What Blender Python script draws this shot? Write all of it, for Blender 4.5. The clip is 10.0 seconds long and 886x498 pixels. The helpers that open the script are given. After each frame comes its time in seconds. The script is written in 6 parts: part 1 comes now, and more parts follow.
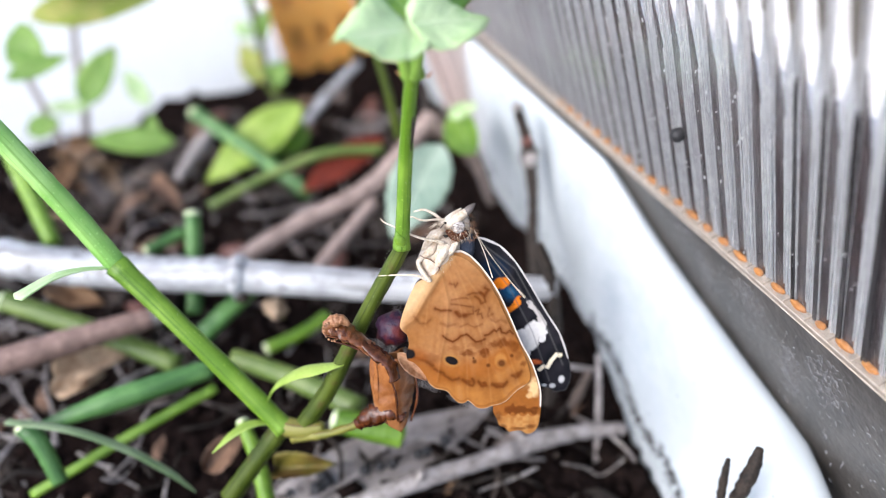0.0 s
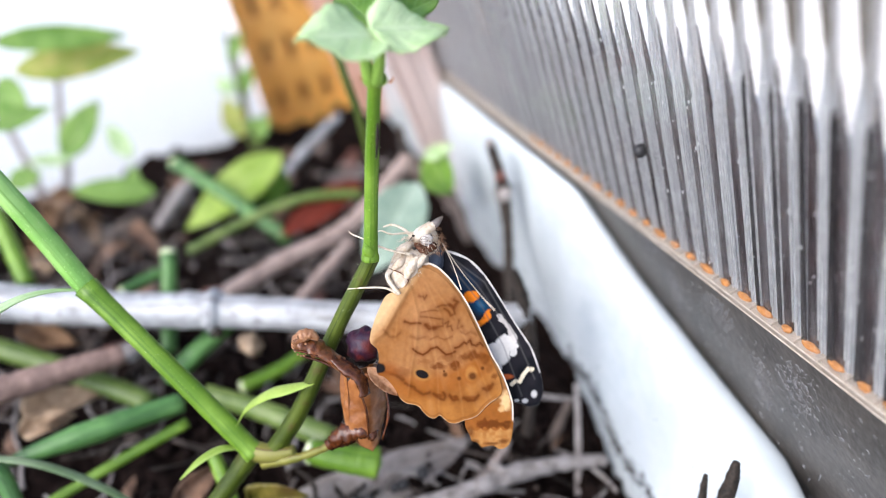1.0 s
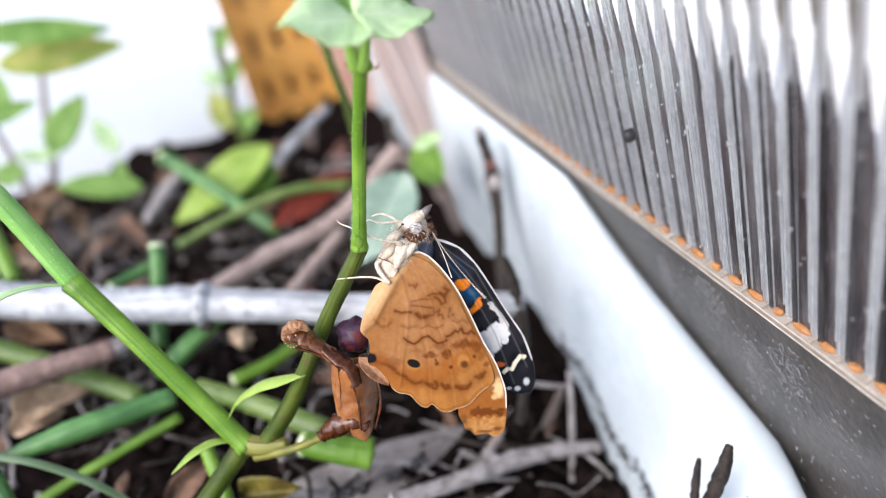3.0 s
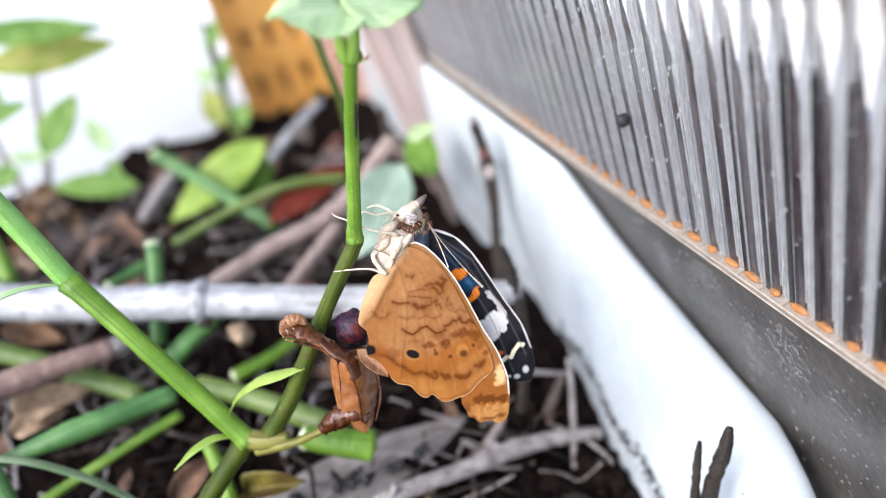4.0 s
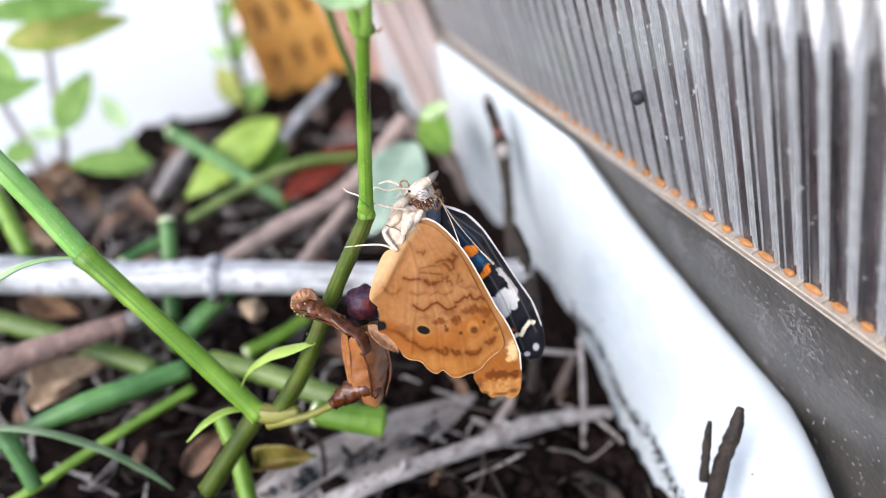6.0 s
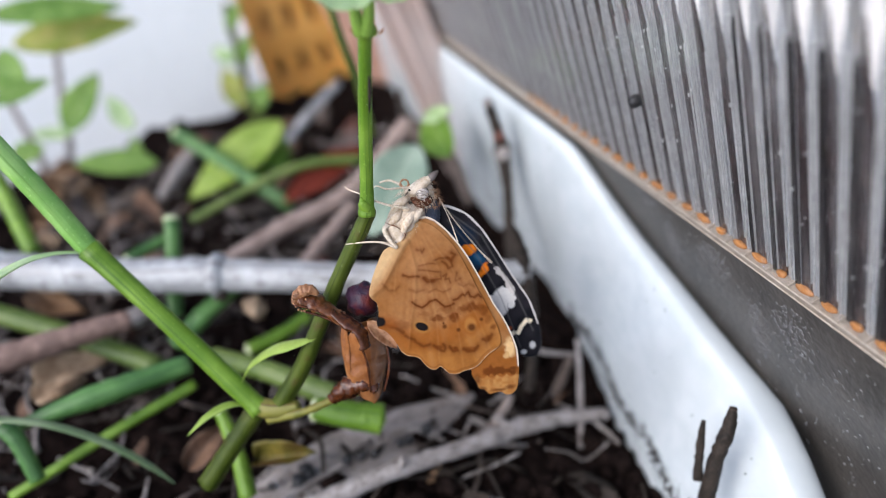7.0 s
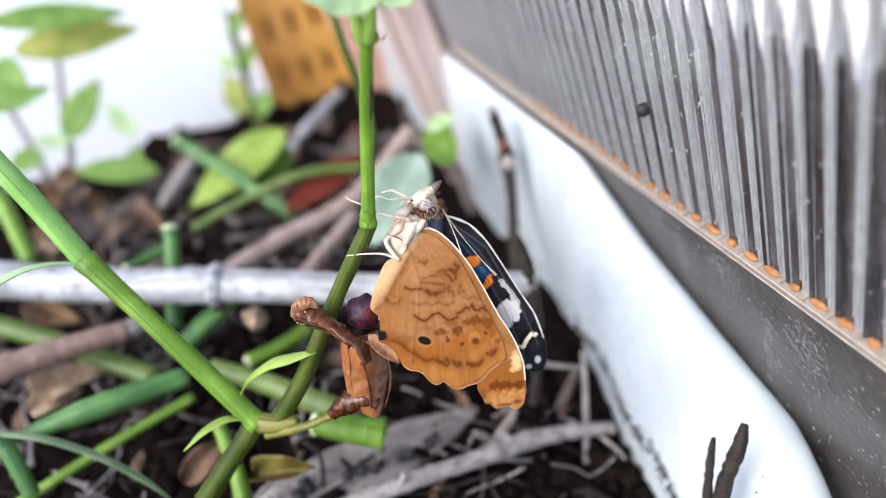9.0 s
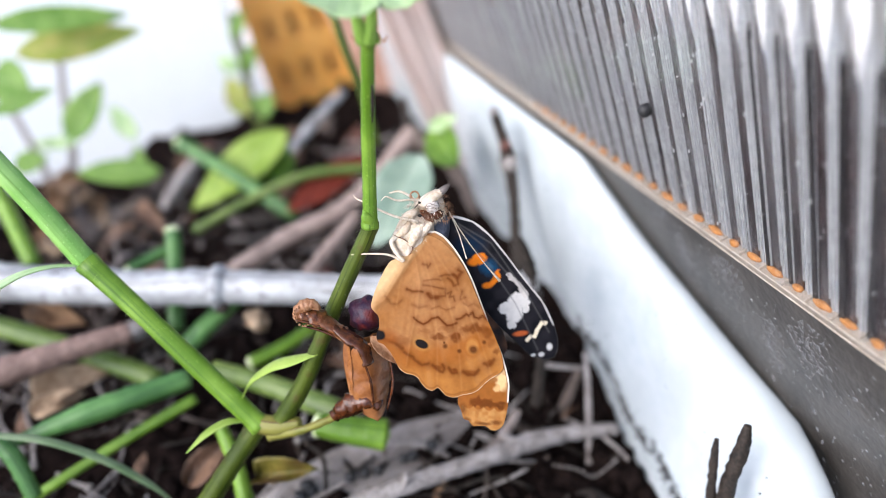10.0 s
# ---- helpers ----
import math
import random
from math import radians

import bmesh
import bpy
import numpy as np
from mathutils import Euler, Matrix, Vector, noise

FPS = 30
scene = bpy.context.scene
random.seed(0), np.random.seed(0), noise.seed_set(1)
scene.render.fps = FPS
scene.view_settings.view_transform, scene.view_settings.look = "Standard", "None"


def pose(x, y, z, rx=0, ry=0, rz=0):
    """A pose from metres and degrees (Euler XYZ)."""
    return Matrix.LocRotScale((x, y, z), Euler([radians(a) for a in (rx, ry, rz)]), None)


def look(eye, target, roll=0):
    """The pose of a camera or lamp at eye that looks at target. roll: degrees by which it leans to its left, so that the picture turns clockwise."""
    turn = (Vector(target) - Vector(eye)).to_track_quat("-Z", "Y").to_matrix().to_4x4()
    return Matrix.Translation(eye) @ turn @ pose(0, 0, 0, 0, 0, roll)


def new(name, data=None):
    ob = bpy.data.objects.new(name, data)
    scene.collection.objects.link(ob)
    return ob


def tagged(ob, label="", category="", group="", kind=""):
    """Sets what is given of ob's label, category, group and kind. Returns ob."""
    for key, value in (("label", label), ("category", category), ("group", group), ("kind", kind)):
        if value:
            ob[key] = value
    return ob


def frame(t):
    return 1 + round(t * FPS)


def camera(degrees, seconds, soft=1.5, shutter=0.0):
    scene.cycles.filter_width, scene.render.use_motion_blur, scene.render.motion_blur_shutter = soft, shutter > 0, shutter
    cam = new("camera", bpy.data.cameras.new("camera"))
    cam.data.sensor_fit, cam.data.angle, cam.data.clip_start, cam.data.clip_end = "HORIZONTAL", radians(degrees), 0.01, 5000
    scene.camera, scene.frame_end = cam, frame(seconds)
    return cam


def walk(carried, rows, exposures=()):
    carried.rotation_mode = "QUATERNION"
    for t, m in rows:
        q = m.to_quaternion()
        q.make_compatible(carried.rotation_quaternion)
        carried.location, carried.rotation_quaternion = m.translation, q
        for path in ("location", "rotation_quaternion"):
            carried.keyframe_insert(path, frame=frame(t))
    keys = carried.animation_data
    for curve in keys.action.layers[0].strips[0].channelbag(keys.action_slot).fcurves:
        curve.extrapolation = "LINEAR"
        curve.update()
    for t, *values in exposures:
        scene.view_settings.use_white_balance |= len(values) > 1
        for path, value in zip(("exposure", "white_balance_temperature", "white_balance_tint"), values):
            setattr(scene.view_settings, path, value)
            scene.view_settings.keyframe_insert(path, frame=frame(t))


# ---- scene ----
# ---------------------------------------------------------------- camera
cam = camera(62.2, 10.0, soft=0.85)
cam.data.dof.use_dof = True
cam.data.dof.focus_distance = 0.0965
cam.data.dof.aperture_fstop = 10.0
walk(cam, [
    (0, pose(0.00103, 0.00489, 0.00642, 49.055, 19.255, -18.295)),
    (0.1, pose(0.00035, 0.00315, 0.00492, 50.708, 19.144, -18.245)),
    (0.2, pose(-0.00061, 0.00138, 0.00327, 52.652, 18.919, -18.820)),
    (0.3, pose(-0.00060, 0.00002, 0.00292, 54.043, 18.785, -18.978)),
    (0.4, pose(0.00014, 0.00005, 0.00266, 54.085, 18.979, -19.134)),
    (0.5, pose(-0.00045, -0.00051, 0.00130, 54.748, 18.779, -19.268)),
    (1, pose(-0.00002, -0.00047, 0.00050, 53.927, 19.427, -19.685)),
    (1.5, pose(-0.00013, -0.00042, 0.00065, 53.478, 19.622, -20.035)),
    (2, pose(-0.00011, 0.00042, 0.00036, 53.190, 19.445, -20.192)),
    (2.5, pose(0.00000, 0.00000, 0.00000, 53.257, 19.405, -20.293)),
    (4, pose(0.00029, -0.00035, -0.00070, 51.872, 20.914, -21.879)),
    (4.5, pose(0.00038, -0.00048, -0.00095, 52.323, 20.999, -21.661)),
    (5, pose(0.00069, 0.00108, -0.00175, 51.320, 21.110, -21.368)),
    (5.5, pose(0.00044, 0.00067, -0.00158, 50.681, 21.255, -21.030)),
    (7, pose(0.00001, -0.00293, -0.00141, 51.662, 20.778, -20.020)),
    (7.5, pose(0.00001, -0.00058, -0.00223, 51.810, 20.533, -20.169)),
    (8, pose(-0.00001, -0.00050, -0.00219, 52.041, 20.510, -20.113)),
    (8.5, pose(-0.00001, -0.00048, -0.00223, 52.136, 20.573, -19.988)),
    (9, pose(0.00043, -0.00054, -0.00243, 52.338, 20.795, -19.717)),
    (9.5, pose(0.00051, -0.00049, -0.00243, 52.393, 20.924, -19.746)),
    (10, pose(0.00055, -0.00038, -0.00244, 52.390, 21.039, -19.674)),
], exposures=[(0, 1.40, 6200, 12), (0.2, 1.35, 6200, 12), (0.5, 0.94, 6200, 12), (0.7, 1.06, 6200, 12), (1, 1.36, 6200, 12), (2.5, 1.34, 6200, 12), (5, 1.51, 6200, 12), (5.7, 1.50, 6200, 12), (6.6, 0.91, 6200, 12),
              (7, 0.84, 6200, 12), (7.3, 1.19, 6200, 12), (8, 1.34, 6200, 12), (10, 1.30, 6200, 12)])

# ---------------------------------------------------------------- light
world = bpy.data.worlds.new("sky")
scene.world = world
world.use_nodes = True
wn = world.node_tree.nodes
sky = wn.new("ShaderNodeTexSky")
sky.sky_type = "NISHITA"
sky.sun_disc = False
sky.sun_elevation = radians(53)
sky.sun_rotation = radians(-114)
sky.air_density, sky.dust_density, sky.ozone_density = 1.0, 3.0, 1.0
world.node_tree.links.new(sky.outputs[0], wn["Background"].inputs[0])
wn["Background"].inputs[1].default_value = 0.135
sun_data = bpy.data.lights.new("sun", "SUN")
sun_data.energy, sun_data.angle, sun_data.color = 1.75, radians(55), (1.0, 0.985, 0.965)
sun = new("sun", sun_data)
sun.matrix_world = look((-0.58, -0.30, 0.85), (0, 0.1, -0.1))


# ---------------------------------------------------------------- materials
def material(name, a, b, scale=300.0, rough=0.6, bump=0.3, fine=4.0, metal=0.0, sheen=0.0, trans=0.0, subsurface=0.0,
             stretch=(1, 1, 1), contrast=(0.35, 0.65), third=None, spec=0.5):
    """Two colours mixed by noise at two scales, with a bump of the same grain. Scales are per metre."""
    m = bpy.data.materials.new(name)
    m.use_nodes = True
    nt = m.node_tree
    n, l = nt.nodes, nt.links
    bsdf = n["Principled BSDF"]
    co = n.new("ShaderNodeTexCoord")
    mp = n.new("ShaderNodeMapping")
    mp.inputs["Scale"].default_value = stretch
    l.new(co.outputs["Object"], mp.inputs["Vector"])
    big, small = n.new("ShaderNodeTexNoise"), n.new("ShaderNodeTexNoise")
    big.inputs["Scale"].default_value, small.inputs["Scale"].default_value = scale, scale * fine
    big.inputs["Detail"].default_value = small.inputs["Detail"].default_value = 4
    for t in (big, small):
        l.new(mp.outputs[0], t.inputs["Vector"])
    ramp = n.new("ShaderNodeValToRGB")
    ramp.color_ramp.elements[0].position, ramp.color_ramp.elements[1].position = contrast
    ramp.color_ramp.elements[0].color, ramp.color_ramp.elements[1].color = (*a, 1), (*b, 1)
    add = n.new("ShaderNodeMath")
    add.operation = "MULTIPLY_ADD"
    add.inputs[1].default_value = 0.4
    l.new(small.outputs[0], add.inputs[0])
    half = n.new("ShaderNodeMath")
    half.operation = "MULTIPLY"
    half.inputs[1].default_value = 0.6
    l.new(big.outputs[0], half.inputs[0])
    l.new(half.outputs[0], add.inputs[2])
    l.new(add.outputs[0], ramp.inputs[0])
    colour = ramp.outputs[0]
    if third:
        patch = n.new("ShaderNodeTexNoise")
        patch.inputs["Scale"].default_value = scale * 0.3
        patch.inputs["Detail"].default_value = 3
        l.new(co.outputs["Object"], patch.inputs["Vector"])
        pr = n.new("ShaderNodeValToRGB")
        pr.color_ramp.elements[0].position, pr.color_ramp.elements[1].position = 0.5, 0.66
        l.new(patch.outputs[0], pr.inputs[0])
        mix = n.new("ShaderNodeMix")
        mix.data_type = "RGBA"
        l.new(pr.outputs[0], mix.inputs[0])
        l.new(colour, mix.inputs[6])
        mix.inputs[7].default_value = (*third, 1)
        colour = mix.outputs[2]
    l.new(colour, bsdf.inputs["Base Color"])
    bsdf.inputs["Roughness"].default_value = rough
    bsdf.inputs["Metallic"].default_value = metal
    bsdf.inputs["Specular IOR Level"].default_value = spec
    if subsurface:
        bsdf.inputs["Subsurface Weight"].default_value = subsurface
        bsdf.inputs["Subsurface Radius"].default_value = (0.0006, 0.001, 0.0003)
        bsdf.inputs["Subsurface Scale"].default_value = 1.0
    if bump:
        bp = n.new("ShaderNodeBump")
        bp.inputs["Strength"].default_value = bump
        bp.inputs["Distance"].default_value = 0.25 / scale
        l.new(add.outputs[0], bp.inputs["Height"])
        l.new(bp.outputs[0], bsdf.inputs["Normal"])
    if trans:
        tr = n.new("ShaderNodeBsdfTranslucent")
        l.new(colour, tr.inputs[0])
        ms = n.new("ShaderNodeMixShader")
        ms.inputs[0].default_value = trans
        l.new(bsdf.outputs[0], ms.inputs[1])
        l.new(tr.outputs[0], ms.inputs[2])
        l.new(ms.outputs[0], n["Material Output"].inputs[0])
    return m


def finish(m, colour, rough, height, bump, trans, spec, tone=None):
    """Principled surface with part of the light let through."""
    n, l = m.node_tree.nodes, m.node_tree.links
    b = n["Principled BSDF"]
    l.new(colour, b.inputs["Base Color"])
    b.inputs["Roughness"].default_value, b.inputs["Specular IOR Level"].default_value = rough, spec
    bp = n.new("ShaderNodeBump")
    bp.inputs["Strength"].default_value, bp.inputs["Distance"].default_value = bump, 0.0003
    l.new(height, bp.inputs["Height"])
    l.new(bp.outputs[0], b.inputs["Normal"])
    tr = n.new("ShaderNodeBsdfTranslucent")
    l.new(colour, tr.inputs[0])
    ms = n.new("ShaderNodeMixShader")
    ms.inputs[0].default_value = trans
    l.new(b.outputs[0], ms.inputs[1])
    l.new(tr.outputs[0], ms.inputs[2])
    l.new(ms.outputs[0], n["Material Output"].inputs[0])
    return m


def blend(m, factor, a, b):
    """Mix of two colours, each a socket or a plain colour."""
    mix = m.node_tree.nodes.new("ShaderNodeMix")
    mix.data_type = "RGBA"
    for value, slot in ((factor, 0), (a, 6), (b, 7)):
        if isinstance(value, tuple):
            mix.inputs[slot].default_value = (*value, 1)
        else:
            m.node_tree.links.new(value, mix.inputs[slot])
    return mix.outputs[2]


def spread(m, value, low, high, to_low=0.0, to_high=1.0):
    mr = m.node_tree.nodes.new("ShaderNodeMapRange")
    mr.interpolation_type = "SMOOTHSTEP"
    for k, v in enumerate((low, high, to_low, to_high)):
        mr.inputs[k + 1].default_value = v
    m.node_tree.links.new(value, mr.inputs[0])
    return mr.outputs[0]


def grain(m, socket, stretch, scale, detail=4.0):
    n, l = m.node_tree.nodes, m.node_tree.links
    mp = n.new("ShaderNodeMapping")
    mp.inputs["Scale"].default_value = stretch
    l.new(socket, mp.inputs[0])
    t = n.new("ShaderNodeTexNoise")
    t.inputs["Scale"].default_value, t.inputs["Detail"].default_value = scale, detail
    l.new(mp.outputs[0], t.inputs["Vector"])
    return t.outputs[0]


def stem_material(name, a, b, stripe, rough=0.42, trans=0.15, spec=0.4, mottle=None):
    """Fibrous stem: lengthwise stripes, a slow drift of colour and small marks."""
    m = bpy.data.materials.new(name)
    m.use_nodes = True
    co = m.node_tree.nodes.new("ShaderNodeTexCoord")
    lines = grain(m, co.outputs["UV"], (22, 45, 1), 1.0)
    wide = grain(m, co.outputs["UV"], (5, 60, 1), 1.0, 3)
    slow = grain(m, co.outputs["Object"], (1, 1, 1), 130, 3)
    fine = grain(m, co.outputs["Object"], (1, 1, 1), 2600, 2)
    c = blend(m, spread(m, slow, 0.35, 0.65), a, b)
    c = blend(m, spread(m, lines, 0.48, 0.66, 0.0, 0.8), c, stripe)
    c = blend(m, spread(m, wide, 0.5, 0.72, 0.0, 0.55), c, b)
    if mottle:
        c = blend(m, spread(m, grain(m, co.outputs["Object"], (1, 1, 1), 420, 4), 0.56, 0.7, 0.0, 0.7), c, mottle)
    c = blend(m, spread(m, fine, 0.62, 0.75, 0.0, 0.35), c, tuple(min(1.0, 1.5 * v + 0.03) for v in b))
    return finish(m, c, rough, lines, 0.35, trans, spec)


def leaf_material(name, a, b, vein, rough=0.45, trans=0.35, spots=None):
    """Leaf with a midrib, side veins and blotches."""
    m = bpy.data.materials.new(name)
    m.use_nodes = True
    n, l = m.node_tree.nodes, m.node_tree.links
    co = n.new("ShaderNodeTexCoord")
    xyz = n.new("ShaderNodeSeparateXYZ")
    l.new(co.outputs["UV"], xyz.inputs[0])

    def maths(op, p, q=0.0):
        k = n.new("ShaderNodeMath")
        k.operation = op
        for slot, v in enumerate((p, q)):
            if isinstance(v, float):
                k.inputs[slot].default_value = v
            else:
                l.new(v, k.inputs[slot])
        return k.outputs[0]

    side = maths("ABSOLUTE", xyz.outputs[0])
    wobble = maths("MULTIPLY", grain(m, co.outputs["UV"], (2, 5, 1), 1.0, 2), 0.5)
    lines = maths("PINGPONG", maths("ADD", maths("SUBTRACT", maths("MULTIPLY", xyz.outputs[1], 7.0), maths("MULTIPLY", side, 2.2)), wobble), 0.5)
    veins = maths("MAXIMUM", spread(m, lines, 0.0, 0.11, 0.75, 0.0), spread(m, side, 0.02, 0.09, 1.0, 0.0))
    slow, fine = grain(m, co.outputs["Object"], (1, 1, 1), 150), grain(m, co.outputs["Object"], (1, 1, 1), 1200)
    c = blend(m, spread(m, slow, 0.33, 0.67), a, b)
    c = blend(m, spread(m, fine, 0.5, 0.75, 0.0, 0.4), c, tuple(0.75 * v for v in a))
    if spots:
        c = blend(m, spread(m, grain(m, co.outputs["Object"], (1, 1, 1), 330), 0.6, 0.72, 0.0, 0.8), c, spots)
    c = blend(m, maths("MULTIPLY", veins, 0.55), c, vein)
    height = maths("SUBTRACT", fine, maths("MULTIPLY", veins, 1.3))
    return finish(m, c, rough, height, 0.5, trans, 0.4)


STEM = stem_material("young_stem", (0.105, 0.215, 0.012), (0.195, 0.335, 0.036), (0.055, 0.130, 0.006), trans=0.18)
STEM_LIGHT = stem_material("light_stem", (0.15, 0.30, 0.03), (0.28, 0.46, 0.08), (0.09, 0.20, 0.015), trans=0.2)
STEM_LITTER = stem_material("cut_stem_skin", (0.075, 0.125, 0.020), (0.15, 0.205, 0.05), (0.045, 0.08, 0.012), trans=0.1)
STEM_PALE = stem_material("pale_stem", (0.20, 0.42, 0.085), (0.34, 0.56, 0.17), (0.14, 0.30, 0.05), trans=0.15)
STEM_OLIVE = stem_material("olive_stem", (0.036, 0.056, 0.004), (0.072, 0.098, 0.010), (0.020, 0.034, 0.003), 0.5, 0.08, 0.25, (0.065, 0.048, 0.012))
STEM_DARK = stem_material("dark_green_stem", (0.042, 0.118, 0.028), (0.10, 0.225, 0.060), (0.025, 0.07, 0.016), trans=0.1)
LEAF = leaf_material("leaf", (0.10, 0.235, 0.020), (0.22, 0.38, 0.05), (0.30, 0.46, 0.13), trans=0.5)
LEAF_FAR = leaf_material("soft_leaf", (0.17, 0.33, 0.05), (0.32, 0.50, 0.12), (0.42, 0.58, 0.22), trans=0.5)
LEAF_PALE = leaf_material("pale_leaf", (0.36, 0.54, 0.22), (0.60, 0.74, 0.42), (0.70, 0.80, 0.55), trans=0.3)
LEAF_GREY = leaf_material("grey_green_leaf", (0.20, 0.29, 0.22), (0.33, 0.42, 0.33), (0.42, 0.50, 0.40), 0.5, 0.2)
LEAF_YELLOW = leaf_material("yellow_leaf", (0.30, 0.38, 0.05), (0.52, 0.50, 0.14), (0.56, 0.56, 0.22), 0.5, 0.35, (0.22, 0.14, 0.05))
LEAF_DRY = material("dry_leaf", (0.14, 0.07, 0.03), (0.36, 0.22, 0.12), 300, 0.7, 0.6, trans=0.1)
LEAF_OLIVE = material("wilted_leaf", (0.13, 0.12, 0.015), (0.30, 0.24, 0.05), 300, 0.4, 0.6, trans=0.3, third=(0.14, 0.06, 0.02))
LEAF_GRASS = leaf_material("grass", (0.15, 0.23, 0.10), (0.27, 0.35, 0.19), (0.36, 0.43, 0.27), 0.5, 0.25)
CUT = material("cut_pith", (0.42, 0.50, 0.26), (0.66, 0.70, 0.46), 600, 0.6, 0.6)
LEAF_LIME = leaf_material("lime_leaf", (0.24, 0.37, 0.045), (0.42, 0.55, 0.12), (0.50, 0.62, 0.22), 0.45, 0.35)
WILT = stem_material("wilted_stalk", (0.12, 0.135, 0.015), (0.25, 0.24, 0.05), (0.09, 0.05, 0.015), 0.4, 0.3, 0.4, (0.10, 0.05, 0.015))
LEAF_BROWN = material("brown_leaf", (0.06, 0.028, 0.014), (0.17, 0.095, 0.055), 300, 0.7, 0.6)
LEAF_BEIGE = material("beige_leaf", (0.28, 0.185, 0.115), (0.58, 0.44, 0.30), 260, 0.7, 0.6, trans=0.2)
LEAF_RED = material("red_leaf", (0.05, 0.006, 0.003), (0.13, 0.02, 0.009), 200, 0.5, 0.4, spec=0.15)
LEAF_DEAD = leaf_material("dead_leaf", (0.17, 0.145, 0.13), (0.32, 0.29, 0.275), (0.38, 0.35, 0.33), 0.7, 0.05, (0.12, 0.095, 0.08))
BARK_WHITE = stem_material("bleached_bark", (0.25, 0.255, 0.26), (0.44, 0.45, 0.46), (0.12, 0.112, 0.104), 0.42, 0.0, 0.5, (0.06, 0.053, 0.047))
BARK_ROSE = material("rosy_bark", (0.15, 0.105, 0.088), (0.34, 0.265, 0.23), 350, 0.75, 0.7)
BARK = material("brown_bark", (0.048, 0.034, 0.026), (0.125, 0.094, 0.077), 300, 0.75, 0.7)
BARK_GREY = material("grey_bark", (0.11, 0.085, 0.072), (0.24, 0.20, 0.18), 400, 0.75, 0.7)
BARK_PALE = material("pale_bark", (0.12, 0.10, 0.09), (0.36, 0.33, 0.315), 400, 0.75, 0.7)
BARK_RED = material("red_bark", (0.06, 0.02, 0.014), (0.14, 0.05, 0.035), 500, 0.6, 0.6)
BARK_RUST = material("rusty_bark", (0.11, 0.065, 0.05), (0.24, 0.155, 0.125), 300, 0.7, 0.6)
BARK_DARK = material("dark_twig", (0.008, 0.006, 0.0045), (0.036, 0.026, 0.019), 500, 0.7, 0.8, spec=0.3)
SOIL = material("soil", (0.002, 0.0014, 0.0011), (0.015, 0.0092, 0.0080), 350, 0.9, 1.0, fine=5, spec=0.03)
CRUMB = material("soil_crumb", (0.002, 0.0014, 0.0012), (0.017, 0.011, 0.0096), 600, 0.9, 0.8, spec=0.03)
WHITE = material("white_plastic", (0.86, 0.885, 0.88), (0.91, 0.93, 0.925), 60, 0.35, 0.05)
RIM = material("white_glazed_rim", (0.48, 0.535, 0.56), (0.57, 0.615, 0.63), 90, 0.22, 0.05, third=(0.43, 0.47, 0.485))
ORANGE = material("orange_plastic", (0.97, 0.50, 0.10), (1.0, 0.58, 0.16), 40, 0.4, 0.05)
# duller orange: the shade behind the crate's slots, put into the colour
CRATE_SHADE = material("crate_inside_shade", (0.70, 0.37, 0.11), (0.85, 0.48, 0.17), 40, 0.7, 0.1)
CLAY = material("terracotta", (0.42, 0.22, 0.15), (0.56, 0.34, 0.25), 60, 0.8, 0.3)
STRIP = material("dusty_strip", (0.024, 0.021, 0.018), (0.080, 0.071, 0.062), 110, 0.30, 0.12, fine=7, third=(0.085, 0.077, 0.068), spec=0.5)
BOARD = material("grey_board", (0.42, 0.41, 0.425), (0.54, 0.53, 0.545), 120, 0.7, 0.3)
DIRT = material("orange_silt", (0.30, 0.11, 0.018), (0.44, 0.19, 0.05), 900, 0.8, 0.4)
AMBER = material("amber_edge", (0.21, 0.175, 0.14), (0.33, 0.285, 0.24), 300, 0.3, 0.1)
LIP = material("pale_lip", (0.30, 0.25, 0.20), (0.46, 0.41, 0.35), 400, 0.3, 0.1)
BLACK = material("black_pellet", (0.006, 0.006, 0.007), (0.025, 0.024, 0.025), 1500, 0.6, 0.8)
SEED = material("purple_seed", (0.008, 0.006, 0.022), (0.04, 0.008, 0.020), 900, 0.45, 0.8, third=(0.10, 0.014, 0.010), spec=0.3)
HUSK = material("brown_husk", (0.04, 0.010, 0.003), (0.22, 0.070, 0.018), 420, 0.28, 0.5, trans=0.15, third=(0.36, 0.17, 0.07))
HUSK_PALE = material("pale_husk", (0.22, 0.085, 0.03), (0.46, 0.25, 0.13), 500, 0.45, 0.7, trans=0.2)
HUSK_DARK = material("dark_husk", (0.03, 0.008, 0.003), (0.11, 0.032, 0.009), 500, 0.25, 0.4, trans=0.1)
HUSK_CLEAR = material("shell_of_pupa", (0.15, 0.042, 0.009), (0.36, 0.14, 0.042), 190, 0.2, 0.3, trans=0.28, third=(0.42, 0.21, 0.09))
FUR = material("cream_fur", (0.40, 0.29, 0.18), (0.66, 0.57, 0.46), 420, 0.8, 0.7, fine=6, contrast=(0.33, 0.6), third=(0.72, 0.66, 0.58))
FUR_DARK = material("dark_fur", (0.02, 0.03, 0.05), (0.06, 0.07, 0.10), 1500, 0.8, 0.8)
LEG = material("cream_leg", (0.40, 0.31, 0.21), (0.68, 0.60, 0.49), 1500, 0.6, 0.3)
EYE = material("striped_eye", (0.10, 0.075, 0.06), (0.50, 0.45, 0.41), 1500, 0.25, 0.1, stretch=(0.25, 2, 1), contrast=(0.42, 0.56))
